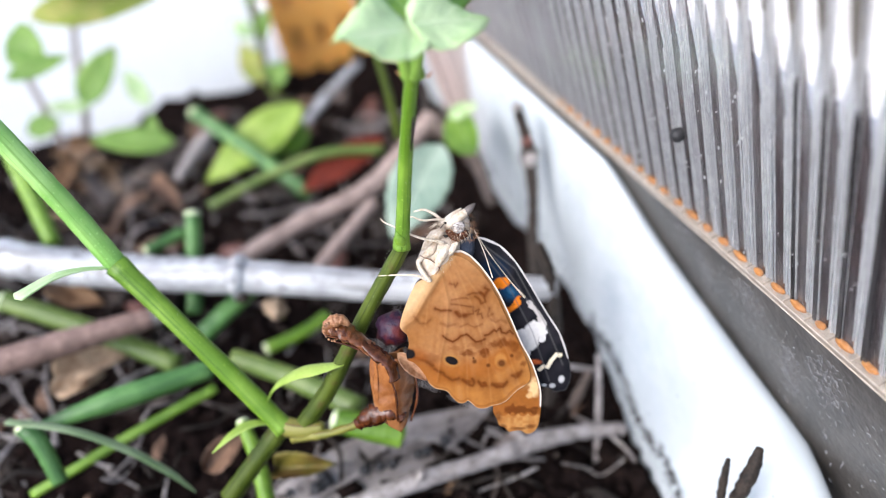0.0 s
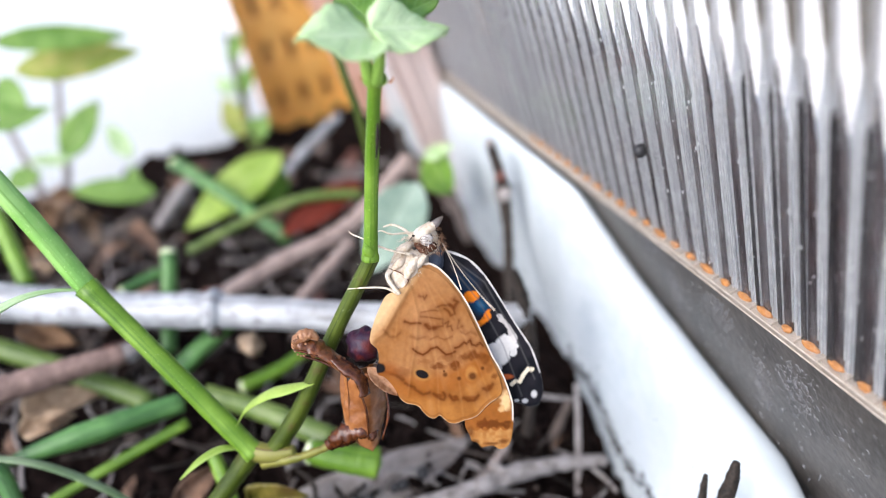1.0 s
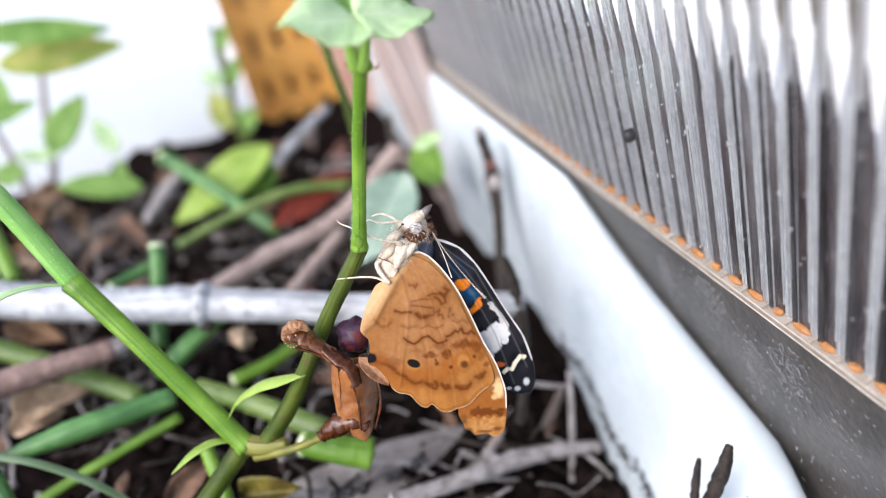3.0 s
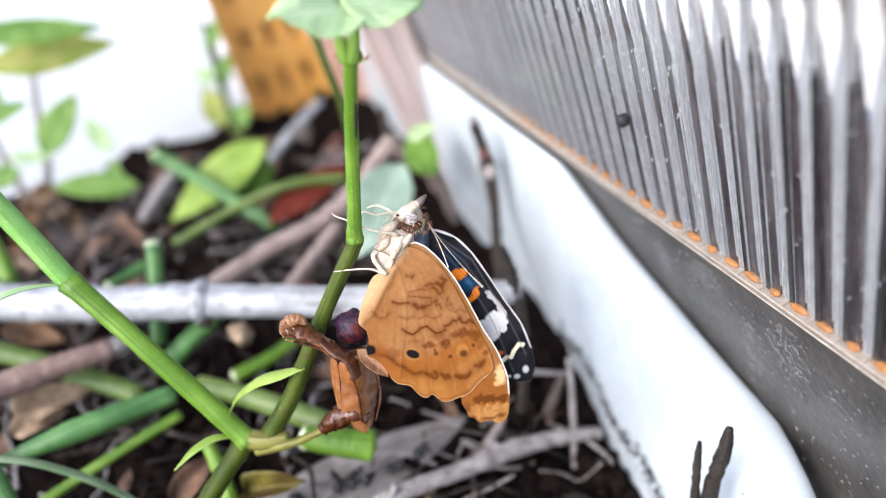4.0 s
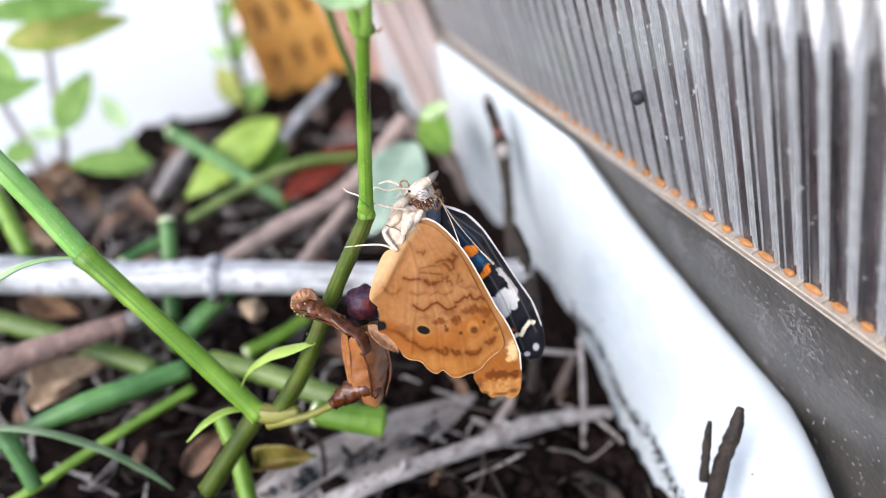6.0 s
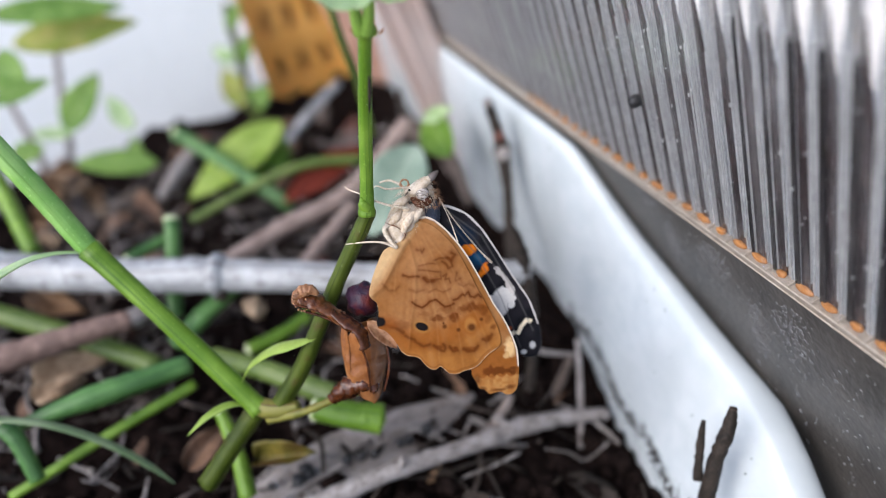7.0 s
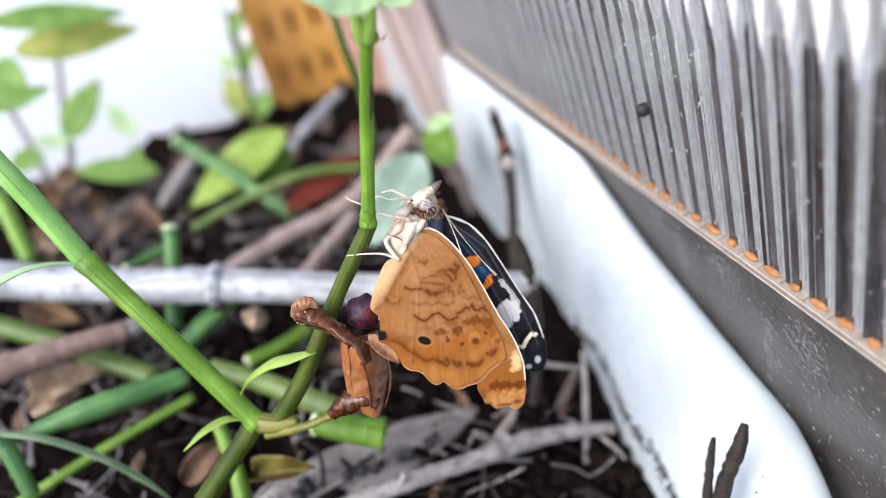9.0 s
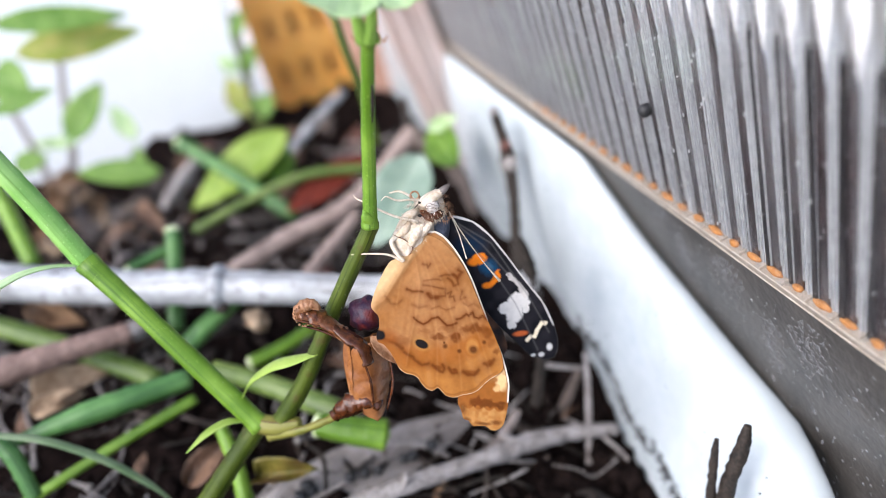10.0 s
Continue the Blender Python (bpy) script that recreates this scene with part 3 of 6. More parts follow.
def panel():
    """Clear twin-wall sheet of upright cells, standing on a ledge behind the planter's rim."""
    x0, foot, top, lean, fall = 0.0429, -0.0778, 0.064, radians(4.0), 0.035
    ob = thing("ribbed_panel", (x0, 0.12, foot), "clear ribbed plastic sheet with dirty amber lower edge", "plastic sheet", kind="structure")
    y0, y1 = 0.012, 0.245
    reflections, panes, bands, lines = [], [], [], []
    # these slips paint the reflections and refractions of the clear cells
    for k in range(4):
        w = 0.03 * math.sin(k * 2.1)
        reflections.append(slat("film", [(0.0006, 0.13, 0.55 + w), (0.012, 0.13, 0.57), (0.024, 0.13, 0.54 - w), (0.031, 0.13, 0.47), (0.035, 0.13, 0.34 + w), (0.038, 0.13, 0.23), (0.0405 + 0.02 * w, 0.13, 0.15)], DARK_REFLECTION, 0.0002, 0.010, k))
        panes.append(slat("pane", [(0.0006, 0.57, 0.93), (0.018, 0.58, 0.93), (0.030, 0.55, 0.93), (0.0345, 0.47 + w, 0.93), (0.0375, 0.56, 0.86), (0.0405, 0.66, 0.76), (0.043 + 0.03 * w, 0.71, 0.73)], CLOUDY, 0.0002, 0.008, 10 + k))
        bands.append(slat("band", [(0.0350, 0.93, 0.99), (0.038, 0.84, 1.0), (0.042, 0.62 + w, 1.0), (0.048, 0.44, 1.0), (top, 0.18 - w, 1.0)], BROWN_REFRACTION, 0.0002, 0.005, 20 + k))
        # thin pale strips paint the bright streaks along and between the cell walls
        lines.append([slat("bright_line", [(0.0006 + low, at - wide, at + wide), (0.5 * (low + high), at - wide * 1.2, at + wide * 1.2), (high, at - wide * 0.6, at + wide * 0.6)], GLINT_AND_LINT, 0.00025, 0.002, 30 + k)
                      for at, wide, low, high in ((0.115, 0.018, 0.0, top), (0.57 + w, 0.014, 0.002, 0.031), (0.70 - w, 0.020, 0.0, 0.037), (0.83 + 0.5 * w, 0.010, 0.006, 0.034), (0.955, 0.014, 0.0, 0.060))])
    walls = box_data("cell_wall", -0.0004, 0.0009, -0.00005, 0.00005, 0.0, 0.0005, LIP)
    silts = []
    for k in range(3):
        me = lump_data("silt", 1.0, DIRT, 40 + k, 0.22, (0.00055, 0.00150, 0.00042), level=2, freq=1.8)
        silts.append(me)
    # dark bars stand for refraction at the nearest cell walls
    bars = [slat("dark_refraction_bar", [(0.0006, 0.0, w), (0.02, 0.0, w), (0.034, 0.0, w), (0.0362, 0.1 * w, 0.9 * w), (0.037, 0.35 * w, 0.65 * w)], DARK_REFRACTION, 0.0003, 0.0, 50) for w in (0.19, 0.15, 0.11, 0.07)]
    for i in range(-5, 42):
        y = 0.0529 + i * PITCH
        z = -fall * (y - 0.12)

        def put(mesh, depth, label=""):
            o = part(mesh.name.split(".")[0], mesh, ob, label)
            o.location, o.rotation_euler = (0.0008 + depth, y - 0.0002 - 0.12, z - 0.0004), (lean, 0, 0)
            return o

        put(reflections[i % 4], 0.0002, "dark violet-grey slip painted as the reflection in a cell")
        put(panes[(i * 3) % 4], 0.0002, "cloudy slip for the bright refracted half of a cell")
        put(bands[(i * 5) % 4], 0.0004, "brownish slip painted as refraction in a cell")
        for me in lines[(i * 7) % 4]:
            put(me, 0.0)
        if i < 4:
            put(bars[min(3, max(0, i))], -0.0003, "dark bar painted as refraction at a cell wall")
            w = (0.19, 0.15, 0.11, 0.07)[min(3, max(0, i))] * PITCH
            # the bright cap of the bar is a glint, modelled as a pale arc
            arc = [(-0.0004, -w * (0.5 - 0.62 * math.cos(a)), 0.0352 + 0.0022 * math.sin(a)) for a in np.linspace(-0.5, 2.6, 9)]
            put(tube_data("bead", arc, [0.00004, 0.0001, 0.00013, 0.0001, 0.00004], GLINT_AND_LINT, seg=6, steps=16), 0.0, "pale arc painted as the glint on top of a cell wall")
        wall = part("cell_wall", walls, ob)
        wall.location = (0, y - 0.12, z)
        if i < 22:
            s_ = part("silt", silts[i % 3], ob, "orange silt in the foot of a cell")
            s_.location = (0.0006, y - 0.42 * PITCH - 0.12, z + 0.0003)
            s_.scale = (1, 0.85 + 0.25 * math.sin(i * 2.3), 0.8 + 0.4 * abs(math.sin(i * 1.7)))
    back = part("back_sheet", box_data("back_sheet", 0.0042, 0.0046, y0 - 0.12, y1 - 0.12, 0, top, SHEET), ob)
    front = part("front_sheet", box_data("front_sheet", -0.0006, -0.0003, y0 - 0.12, y1 - 0.12, 0.0004, top, SHEET), ob)
    for o in (back, front):
        o.visible_shadow = False
        o.rotation_euler = (-fall, 0, 0)
    for name, xa, xb, za, zb, mat, label in (("ledge", -0.0004, 0.0048, -0.0013, 0.0, AMBER, "thin amber ledge"), ("lip", -0.00062, -0.00042, -0.00012, 0.00006, LIP, "pale upper lip of the ledge"),
                                             ("lip", -0.00062, -0.00042, -0.0013, -0.00112, LIP, "pale lower lip of the ledge"), ("strip", 0.0, 0.0015, -0.128, -0.00135, STRIP, "flat dusty lower strip")):
        part(name, box_data(name, xa, xb, y0 - 0.12, y1 - 0.12, za, zb, mat, 0.00008 if name != "strip" else 0.0), ob, label).rotation_euler = (-fall, 0, 0)
    tagged(new("backing_board", box_data("backing_board", 0.0560, 0.0600, -0.02, 0.26, -0.2, -0.057, BOARD)),
           "grey weathered board behind the clear sheet", "board", kind="structure")
    rnd = random.Random(21)
    verts, faces = [], []
    for k in range(1900):
        y, z = rnd.uniform(0.03, 0.16), rnd.uniform(-0.118, -0.0805)
        if k > 900:
            sy, sz, wy, wz = ((0.087, -0.087, 0.0009, 0.0026), (0.066, -0.091, 0.0012, 0.003), (0.0925, -0.080, 0.0016, 0.0016), (0.058, -0.086, 0.002, 0.003), (0.075, -0.083, 0.002, 0.002))[k % 5]
            y, z = rnd.gauss(sy, wy), min(rnd.gauss(sz, wz), -0.0805)
        a, b = rnd.uniform(0.00005, 0.00028), rnd.uniform(0.00006, 0.00042) * (2 if k % 9 == 0 else 1)
        if k % 23 == 0:
            a, b = a * 1.8, b * 1.8
        n0, tilt = len(verts), rnd.uniform(-0.4, 0.4)
        for q in range(6):
            t = q * math.pi / 3
            u, v = a * math.cos(t) * rnd.uniform(0.6, 1.2), b * math.sin(t) * rnd.uniform(0.6, 1.2)
            verts.append((x0 - 0.00004 - 0.00006 * (k % 7) / 7 - 0.000004 * (k % 5), y + u + tilt * v, z + v))
        for q in range(6):
            verts.append((x0 + 0.0002, verts[n0 + q][1], verts[n0 + q][2]))
        faces.append(tuple(range(n0 + 5, n0 - 1, -1)))
        faces += [(n0 + q, n0 + (q + 1) % 6, n0 + 6 + (q + 1) % 6, n0 + 6 + q) for q in range(6)]
    tagged(new("dust_flecks", mesh_of("dust_flecks", verts, faces, DUST, smooth=False)), "pale dust flecks on the lower strip", "dust", kind="stuff")
    # pale specks serve as lint, scratches and the sparkle of the glossy ribs
    verts, faces = [], []
    for k in range(260):
        y, z = rnd.uniform(0.03, 0.14), rnd.uniform(-0.073, -0.037)
        a, b = rnd.uniform(0.00002, 0.00004), rnd.uniform(0.00003, 0.00008)
        if k % 2 == 0:
            a, b = rnd.uniform(0.00001, 0.00002), rnd.uniform(0.0001, 0.0003)
        n0 = len(verts)
        for x in (x0 - 0.00085, x0 - 0.00062):
            verts += [(x, y - a, z - b), (x, y + a, z - b * 0.6), (x, y + a * 0.7, z + b), (x, y - a * 0.8, z + b * 0.7)]
        faces += [(n0 + 3, n0 + 2, n0 + 1, n0)] + [(n0 + q, n0 + (q + 1) % 4, n0 + 4 + (q + 1) % 4, n0 + 4 + q) for q in range(4)]
    tagged(new("lint", mesh_of("lint", verts, faces, GLINT_AND_LINT, smooth=False)), "pale lint, scratches and painted sparkle on the ribbed sheet", "dust", kind="stuff")
    sp = new("pellet", lump_data("pellet", 0.00105, BLACK, 3, 0.3))
    sp.location = (0.0418, 0.0865, -0.0582)
    tagged(sp, "small black dropping stuck on the ribbed sheet", "dropping")


def back_objects():
    ob = thing("white_tub", (-0.116, 0.309, -0.1), "large white plastic tub standing behind the soil", "tub")
    ob.rotation_euler = (0, radians(7), 0)
    part("side", box_data("side", -0.3, 0.1, 0.0, 0.004, -0.1, 0.13, WHITE, 0.0015), ob)
    part("side", box_data("side", 0.096, 0.1, 0.0045, 0.25, -0.1, 0.13, WHITE, 0.0015), ob)
    part("lip", box_data("lip", -0.302, 0.102, -0.006, 0.006, 0.1305, 0.138, WHITE, 0.002), ob)
    # orange crate with rows of slots
    cr = thing("orange_crate", (0.020, 0.335, -0.124), "bright orange plastic crate with rows of upright slots", "crate")
    cr.rotation_euler = (0, radians(9), 0)
    cols, rows_, w, h = 7, 6, 0.0108, 0.0215
    for i in range(cols + 1):
        part("upright", box_data("upright", -0.036 + i * w, -0.036 + i * w + 0.0075, 0, 0.003, -0.074, rows_ * h, ORANGE, 0.0006), cr)
    for j in range(rows_ + 1):
        part("crossbar", box_data("crossbar", -0.0362, -0.0305 + cols * w, -0.0005, 0.0026, j * h - 0.006, j * h + 0.0045, ORANGE, 0.0006), cr)
    # added sheet whose darker colour gives the slots their shade
    part("back", box_data("back", -0.036, -0.0305 + cols * w, 0.006, 0.009, -0.070, rows_ * h, CRATE_SHADE), cr, "back sheet with the shade inside the crate painted in")
    pot = thing("clay_pot", (0.045, 0.30, -0.12), "dusty pinkish terracotta block behind the soil", "pot")
    part("side", box_data("side", -0.022, 0.02, 0, 0.02, -0.08, 0.15, CLAY, 0.003), pot)
    post = thing("clear_post", (0.0358, 0.205, -0.12), "cloudy pinkish plastic corner post of the ribbed sheet", "post")
    part("shaft", box_data("shaft", -0.0075, 0.0060, -0.002, 0.002, -0.08, 0.16, POST, 0.001), post)
    for at in (-0.0072, -0.0025, 0.0045):
        part("flute", box_data("flute", at - 0.0008, at + 0.0008, -0.0042, -0.0022, -0.08, 0.16, POST, 0.0005), post)


# ---------------------------------------------------------------- plants and litter
def main_plant():
    base = (-0.0450, 0.0809, -0.0820)
    ob = thing("green_weed", base, "green weed with two stems, small leaves and a dried pod", "plant")

    def t(name, pts, rad, mat, label="", **more):
        return part(name, tube_data(name, pts, rad, mat, base, **more), ob, label)

    def lf(name, a, b, w, f, mat, label="", **more):
        return part(name, leaf_data(name, a, b, w, f, mat, base, **more), ob, label)

    t("lower_stem", [(-0.0432, 0.0854, -0.0831), (-0.0352, 0.0856, -0.0780), (-0.0290, 0.0861, -0.0744)], [0.00155, 0.00145, 0.00161], STEM_OLIVE, "olive lower stem", grooves=4, rough=0.03)
    t("stem", [(-0.0294, 0.0857, -0.0750), (-0.0313, 0.0890, -0.0689), (-0.0354, 0.0957, -0.0562), (-0.0393, 0.1020, -0.0459)], [0.00161, 0.00168, 0.00156, 0.00171], STEM, "bright green stem", grooves=4, rough=0.02, bulge=((0.0, 0.15, 0.05), (1.0, 0.15, 0.04)))
    t("stem", [(-0.0392, 0.1018, -0.0461), (-0.0403, 0.1044, -0.0373), (-0.0412, 0.1059, -0.0300), (-0.0428, 0.1083, -0.0197)], [0.00163, 0.00166, 0.00162, 0.00157], STEM_PALE, "pale green stem", grooves=4, rough=0.02)
    t("stem", [(-0.0271, 0.0849, -0.0759), (-0.0197, 0.0843, -0.0702), (-0.0091, 0.0836, -0.0597), (-0.0011, 0.0826, -0.0520), (-0.0004, 0.0826, -0.0509)], [0.00135, 0.00123, 0.00105, 0.00101, 0.00103], STEM_OLIVE, "olive stem under the butterfly", grooves=4, rough=0.03, steps=36)
    t("stem", [(-0.0007, 0.0824, -0.0514), (0.0010, 0.0827, -0.0479), (0.0048, 0.0822, -0.0391), (0.0084, 0.0797, -0.0299), (0.0092, 0.0786, -0.0278)], [0.00111, 0.00095, 0.00090, 0.00083, 0.00093], STEM, "green upright stem", grooves=4, rough=0.02, steps=48, bulge=((0.02, 0.10, 0.05), (0.97, 0.55, 0.035)))
    t("scar", [(0.0073, 0.0794, -0.0333), (0.0066, 0.0798, -0.0352), (0.0055, 0.0804, -0.0378)], [0.00010, 0.00023, 0.00007], BARK_DARK, "dark scratch on the stem", seg=6, steps=5)
    t("joint", [(-0.0298, 0.0862, -0.0745), (-0.0270, 0.0845, -0.0755), (-0.0237, 0.0832, -0.0760)], [0.00161, 0.00144, 0.00092], WILT, "yellowish joint of the stems")
    for pts in ([(0.0084, 0.0785, -0.0281), (0.0087, 0.0777, -0.0256), (0.0095, 0.0771, -0.0229)], [(0.0089, 0.0783, -0.0283), (0.0100, 0.0772, -0.0261), (0.0111, 0.0764, -0.0235)]):
        t("petiole", pts, [0.00082, 0.00066, 0.00050], STEM_LIGHT, "pale green leaf stalk", steps=14)
    lf("top_leaf", (0.0114, 0.0776, -0.0236), (0.0034, 0.0724, -0.0182), 0.00560, (0.1, -0.55, 0.8), LEAF_PALE, "pale green young leaf", droop=0.10, fold=0.10, shape=0.66, wave=0.12, seed=2, long=26, wide=16)
    lf("top_leaf", (0.0104, 0.0762, -0.0221), (0.0196, 0.0791, -0.0262), 0.00500, (0.1, -0.6, 0.8), LEAF_PALE, "pale green young leaf", droop=0.10, fold=0.10, shape=0.60, wave=0.12, seed=5, long=26, wide=16)
    lf("top_leaf", (0.0113, 0.0782, -0.0227), (0.0107, 0.0916, -0.0211), 0.00369, (0.1, -0.5, 0.8), LEAF, "green leaf at the tip", seed=6)
    lf("top_leaf", (0.0120, 0.0781, -0.0227), (0.0214, 0.0894, -0.0261), 0.00338, (0.1, -0.5, 0.8), LEAF, "green leaf at the tip", seed=7)
    t("side_leaf", [(-0.0401, 0.1012, -0.0454), (-0.0430, 0.1005, -0.0433), (-0.0465, 0.0995, -0.0419), (-0.0506, 0.0969, -0.0410)], [0.00057, 0.00087, 0.00132, 0.00173], LEAF_PALE, "pale narrow leaf", flat=0.22, steps=20)
    t("side_leaf", [(-0.0298, 0.0877, -0.0704), (-0.0269, 0.0877, -0.0682), (-0.0228, 0.0860, -0.0664), (-0.0195, 0.0846, -0.0662), (-0.0157, 0.0831, -0.0661)], [0.00038, 0.00100, 0.00130, 0.00121, 0.00032], LEAF_LIME, "narrow bright leaf", flat=0.2, steps=24)
    t("side_leaf", [(-0.0304, 0.0860, -0.0731), (-0.0330, 0.0861, -0.0715), (-0.0362, 0.0855, -0.0711), (-0.0397, 0.0844, -0.0716)], [0.00038, 0.00100, 0.00099, 0.00020], LEAF_LIME, "narrow bright leaf", flat=0.2, steps=24)
    nd = part("node", lump_data("node", 0.00080, STEM, 4, 0.3, (0.9, 0.9, 1.6), freq=2.2, level=3), ob, "pale knobby node")
    nd.location = Vector((-0.0004, 0.0820, -0.0499)) - Vector(base)
    for pts in ([(0.0080, 0.0787, -0.0279), (0.0076, 0.0785, -0.0274), (0.0075, 0.0784, -0.0269)], [(0.0102, 0.0778, -0.0288), (0.0106, 0.0776, -0.0287), (0.0109, 0.0774, -0.0283)]):
        t("stipule", pts, [0.00022, 0.00016, 0.00006], HUSK_PALE, "dry brown stipule at the node", seg=6, steps=8)
    rnd = random.Random(31)
    stems = [o for o in ob.children if o.name.split(".")[0] == "stem"]
    for o in ob.children:
        if o.name.startswith("scar"):
            o.parent = stems[3]
    for line, r, count in (([(-0.0294, 0.0857, -0.0750), (-0.0354, 0.0957, -0.0562), (-0.0393, 0.1020, -0.0459)], 0.00158, 260), ([(-0.0392, 0.1018, -0.0461), (-0.0412, 0.1059, -0.0300), (-0.0428, 0.1083, -0.0197)], 0.0016, 240),
                           ([(-0.0271, 0.0849, -0.0759), (-0.0091, 0.0836, -0.0597), (-0.0004, 0.0826, -0.0509)], 0.00106, 240), ([(-0.0007, 0.0824, -0.0514), (0.0048, 0.0822, -0.0391), (0.0092, 0.0786, -0.0278)], 0.00088, 160)):
        hv, hf = [], []
        path = smooth_line(line, 200)
        for k in range(count):
            i = rnd.randrange(1, 199)
            along = Vector(path[i + 1 if i < 199 else i] - path[i - 1]).normalized()
            out = along.orthogonal().normalized()
            out.rotate(Matrix.Rotation(rnd.uniform(0, 6.283), 3, along))
            a = Vector(path[i]) + out * r * 0.97 - Vector(base)
            q, w = along * 0.000012, out.cross(along) * 0.000012
            tip = a + (out + along * rnd.uniform(-0.7, 0.3)) * rnd.uniform(0.00012, 0.00034)
            n0 = len(hv)
            hv += [a - q, a + q, a + w, tip]
            hf += [(n0, n0 + 1, n0 + 3), (n0 + 1, n0 + 2, n0 + 3), (n0 + 2, n0, n0 + 3)]
        part("hairs", mesh_of("hairs", hv, hf, HAIR, smooth=False), stems.pop(0), "short pale hairs on the stem")
    # dried pod and its stalk
    t("dry_stalk", [(-0.0289, 0.0846, -0.0765), (-0.0232, 0.0818, -0.0762), (-0.0180, 0.0796, -0.0750), (-0.0139, 0.0775, -0.0739)], [0.00085, 0.00066, 0.00057, 0.00080], WILT, "wilted yellowish stalk", rough=0.14)
    t("husk_arm", [(-0.0141, 0.0823, -0.0581), (-0.0126, 0.0812, -0.0594), (-0.0109, 0.0794, -0.0617), (-0.0099, 0.0782, -0.0638)], [0.00168, 0.00152, 0.00114, 0.00099], HUSK, "split reddish brown end of the shell", rough=0.15, flat=0.6, steps=30, seg=18)
    t("husk_strap", [(-0.0114, 0.0798, -0.0606), (-0.0102, 0.0782, -0.0623), (-0.0091, 0.0767, -0.0639), (-0.0095, 0.0756, -0.0660)], [0.00075, 0.00121, 0.00121, 0.00098], HUSK_DARK, "dark brown glossy strap", rough=0.14, flat=0.45, seg=16)
    t("husk_tip", [(-0.0151, 0.0818, -0.0582), (-0.0141, 0.0819, -0.0572), (-0.0125, 0.0816, -0.0571), (-0.0117, 0.0810, -0.0581)], [0.00053, 0.00083, 0.00083, 0.00030], HUSK_PALE, "pale ridged husk tip", rough=0.1)
    rnd = random.Random(77)
    for k in range(15):
        a = 2 * math.pi * k / 15
        bead = part("bead", lump_data("bead", rnd.uniform(0.00013, 0.00024), HUSK_PALE, 60 + k, 0.3, level=1), ob, "tiny pale bead on the rim of the shell")
        bead.parent = next(o for o in ob.children if o.name.startswith("husk_arm"))
        bead.location = Vector((-0.0143, 0.0812, -0.0577)) + Vector((0.62 * math.cos(a), 0.3 * math.sin(a) - 0.25, 0.95 * math.sin(a))) * 0.0014 - Vector(base)
    for pts in ([(-0.0152, 0.0806, -0.0575), (-0.0133, 0.0799, -0.0590), (-0.0115, 0.0787, -0.0612)], [(-0.0148, 0.0806, -0.0589), (-0.0128, 0.0798, -0.0607), (-0.0112, 0.0786, -0.0626)], [(-0.0098, 0.0766, -0.0648), (-0.0106, 0.0757, -0.0690), (-0.0122, 0.0752, -0.0732)],
                [(-0.0066, 0.0765, -0.0668), (-0.0080, 0.0752, -0.0705), (-0.0105, 0.0746, -0.0738)]):
        t("ridge", pts, [0.00012, 0.0002, 0.0001], HUSK_DARK, "dark ridge of the shell", seg=6, steps=14, rough=0.15)
    for a, b, w, tone, seed, lab in (((-0.0080, 0.0770, -0.0640), (-0.0126, 0.0749, -0.0752), 0.0043, HUSK_CLEAR, 91, "translucent amber front of the empty shell"),
                                     ((-0.0074, 0.0790, -0.0646), (-0.0118, 0.0772, -0.0748), 0.0040, HUSK_CLEAR, 92, "translucent amber back of the empty shell")):
        lf("husk_bag", a, b, w, (0.25, -0.85, 0.45), tone, lab, fold=-0.25, curl=-0.45, wave=0.10, shape=0.95, full=0.42, seed=seed, long=26, wide=14)
    lf("husk_blade", (-0.0106, 0.0796, -0.0632), (-0.0145, 0.0768, -0.0724), 0.00101, (-0.7, -0.6, 0.4), HUSK_CLEAR, "thin tan flake of the shell", fold=0.5, wave=0.08, seed=13)
    lf("husk_blade", (-0.0076, 0.0777, -0.0637), (-0.0058, 0.0750, -0.0682), 0.00155, (0.3, -0.8, 0.4), HUSK_PALE, "pale curled shell edge", fold=0.6, wave=0.1, seed=14)
    t("husk_foot", [(-0.0179, 0.0786, -0.0738), (-0.0151, 0.0778, -0.0727), (-0.0126, 0.0767, -0.0724), (-0.0112, 0.0756, -0.0736)], [0.00080, 0.00135, 0.00135, 0.00063], HUSK_DARK, "shrivelled brown foot", rough=0.22, seg=16)
    sd = part("seed_head", lump_data("seed_head", 0.0024, SEED, 8, 0.3, (1, 1, 0.95), level=3, freq=2.5), ob, "dark purple seed head")
    sd.location = Vector((-0.0069, 0.0818, -0.0629)) - Vector(base)
    return ob


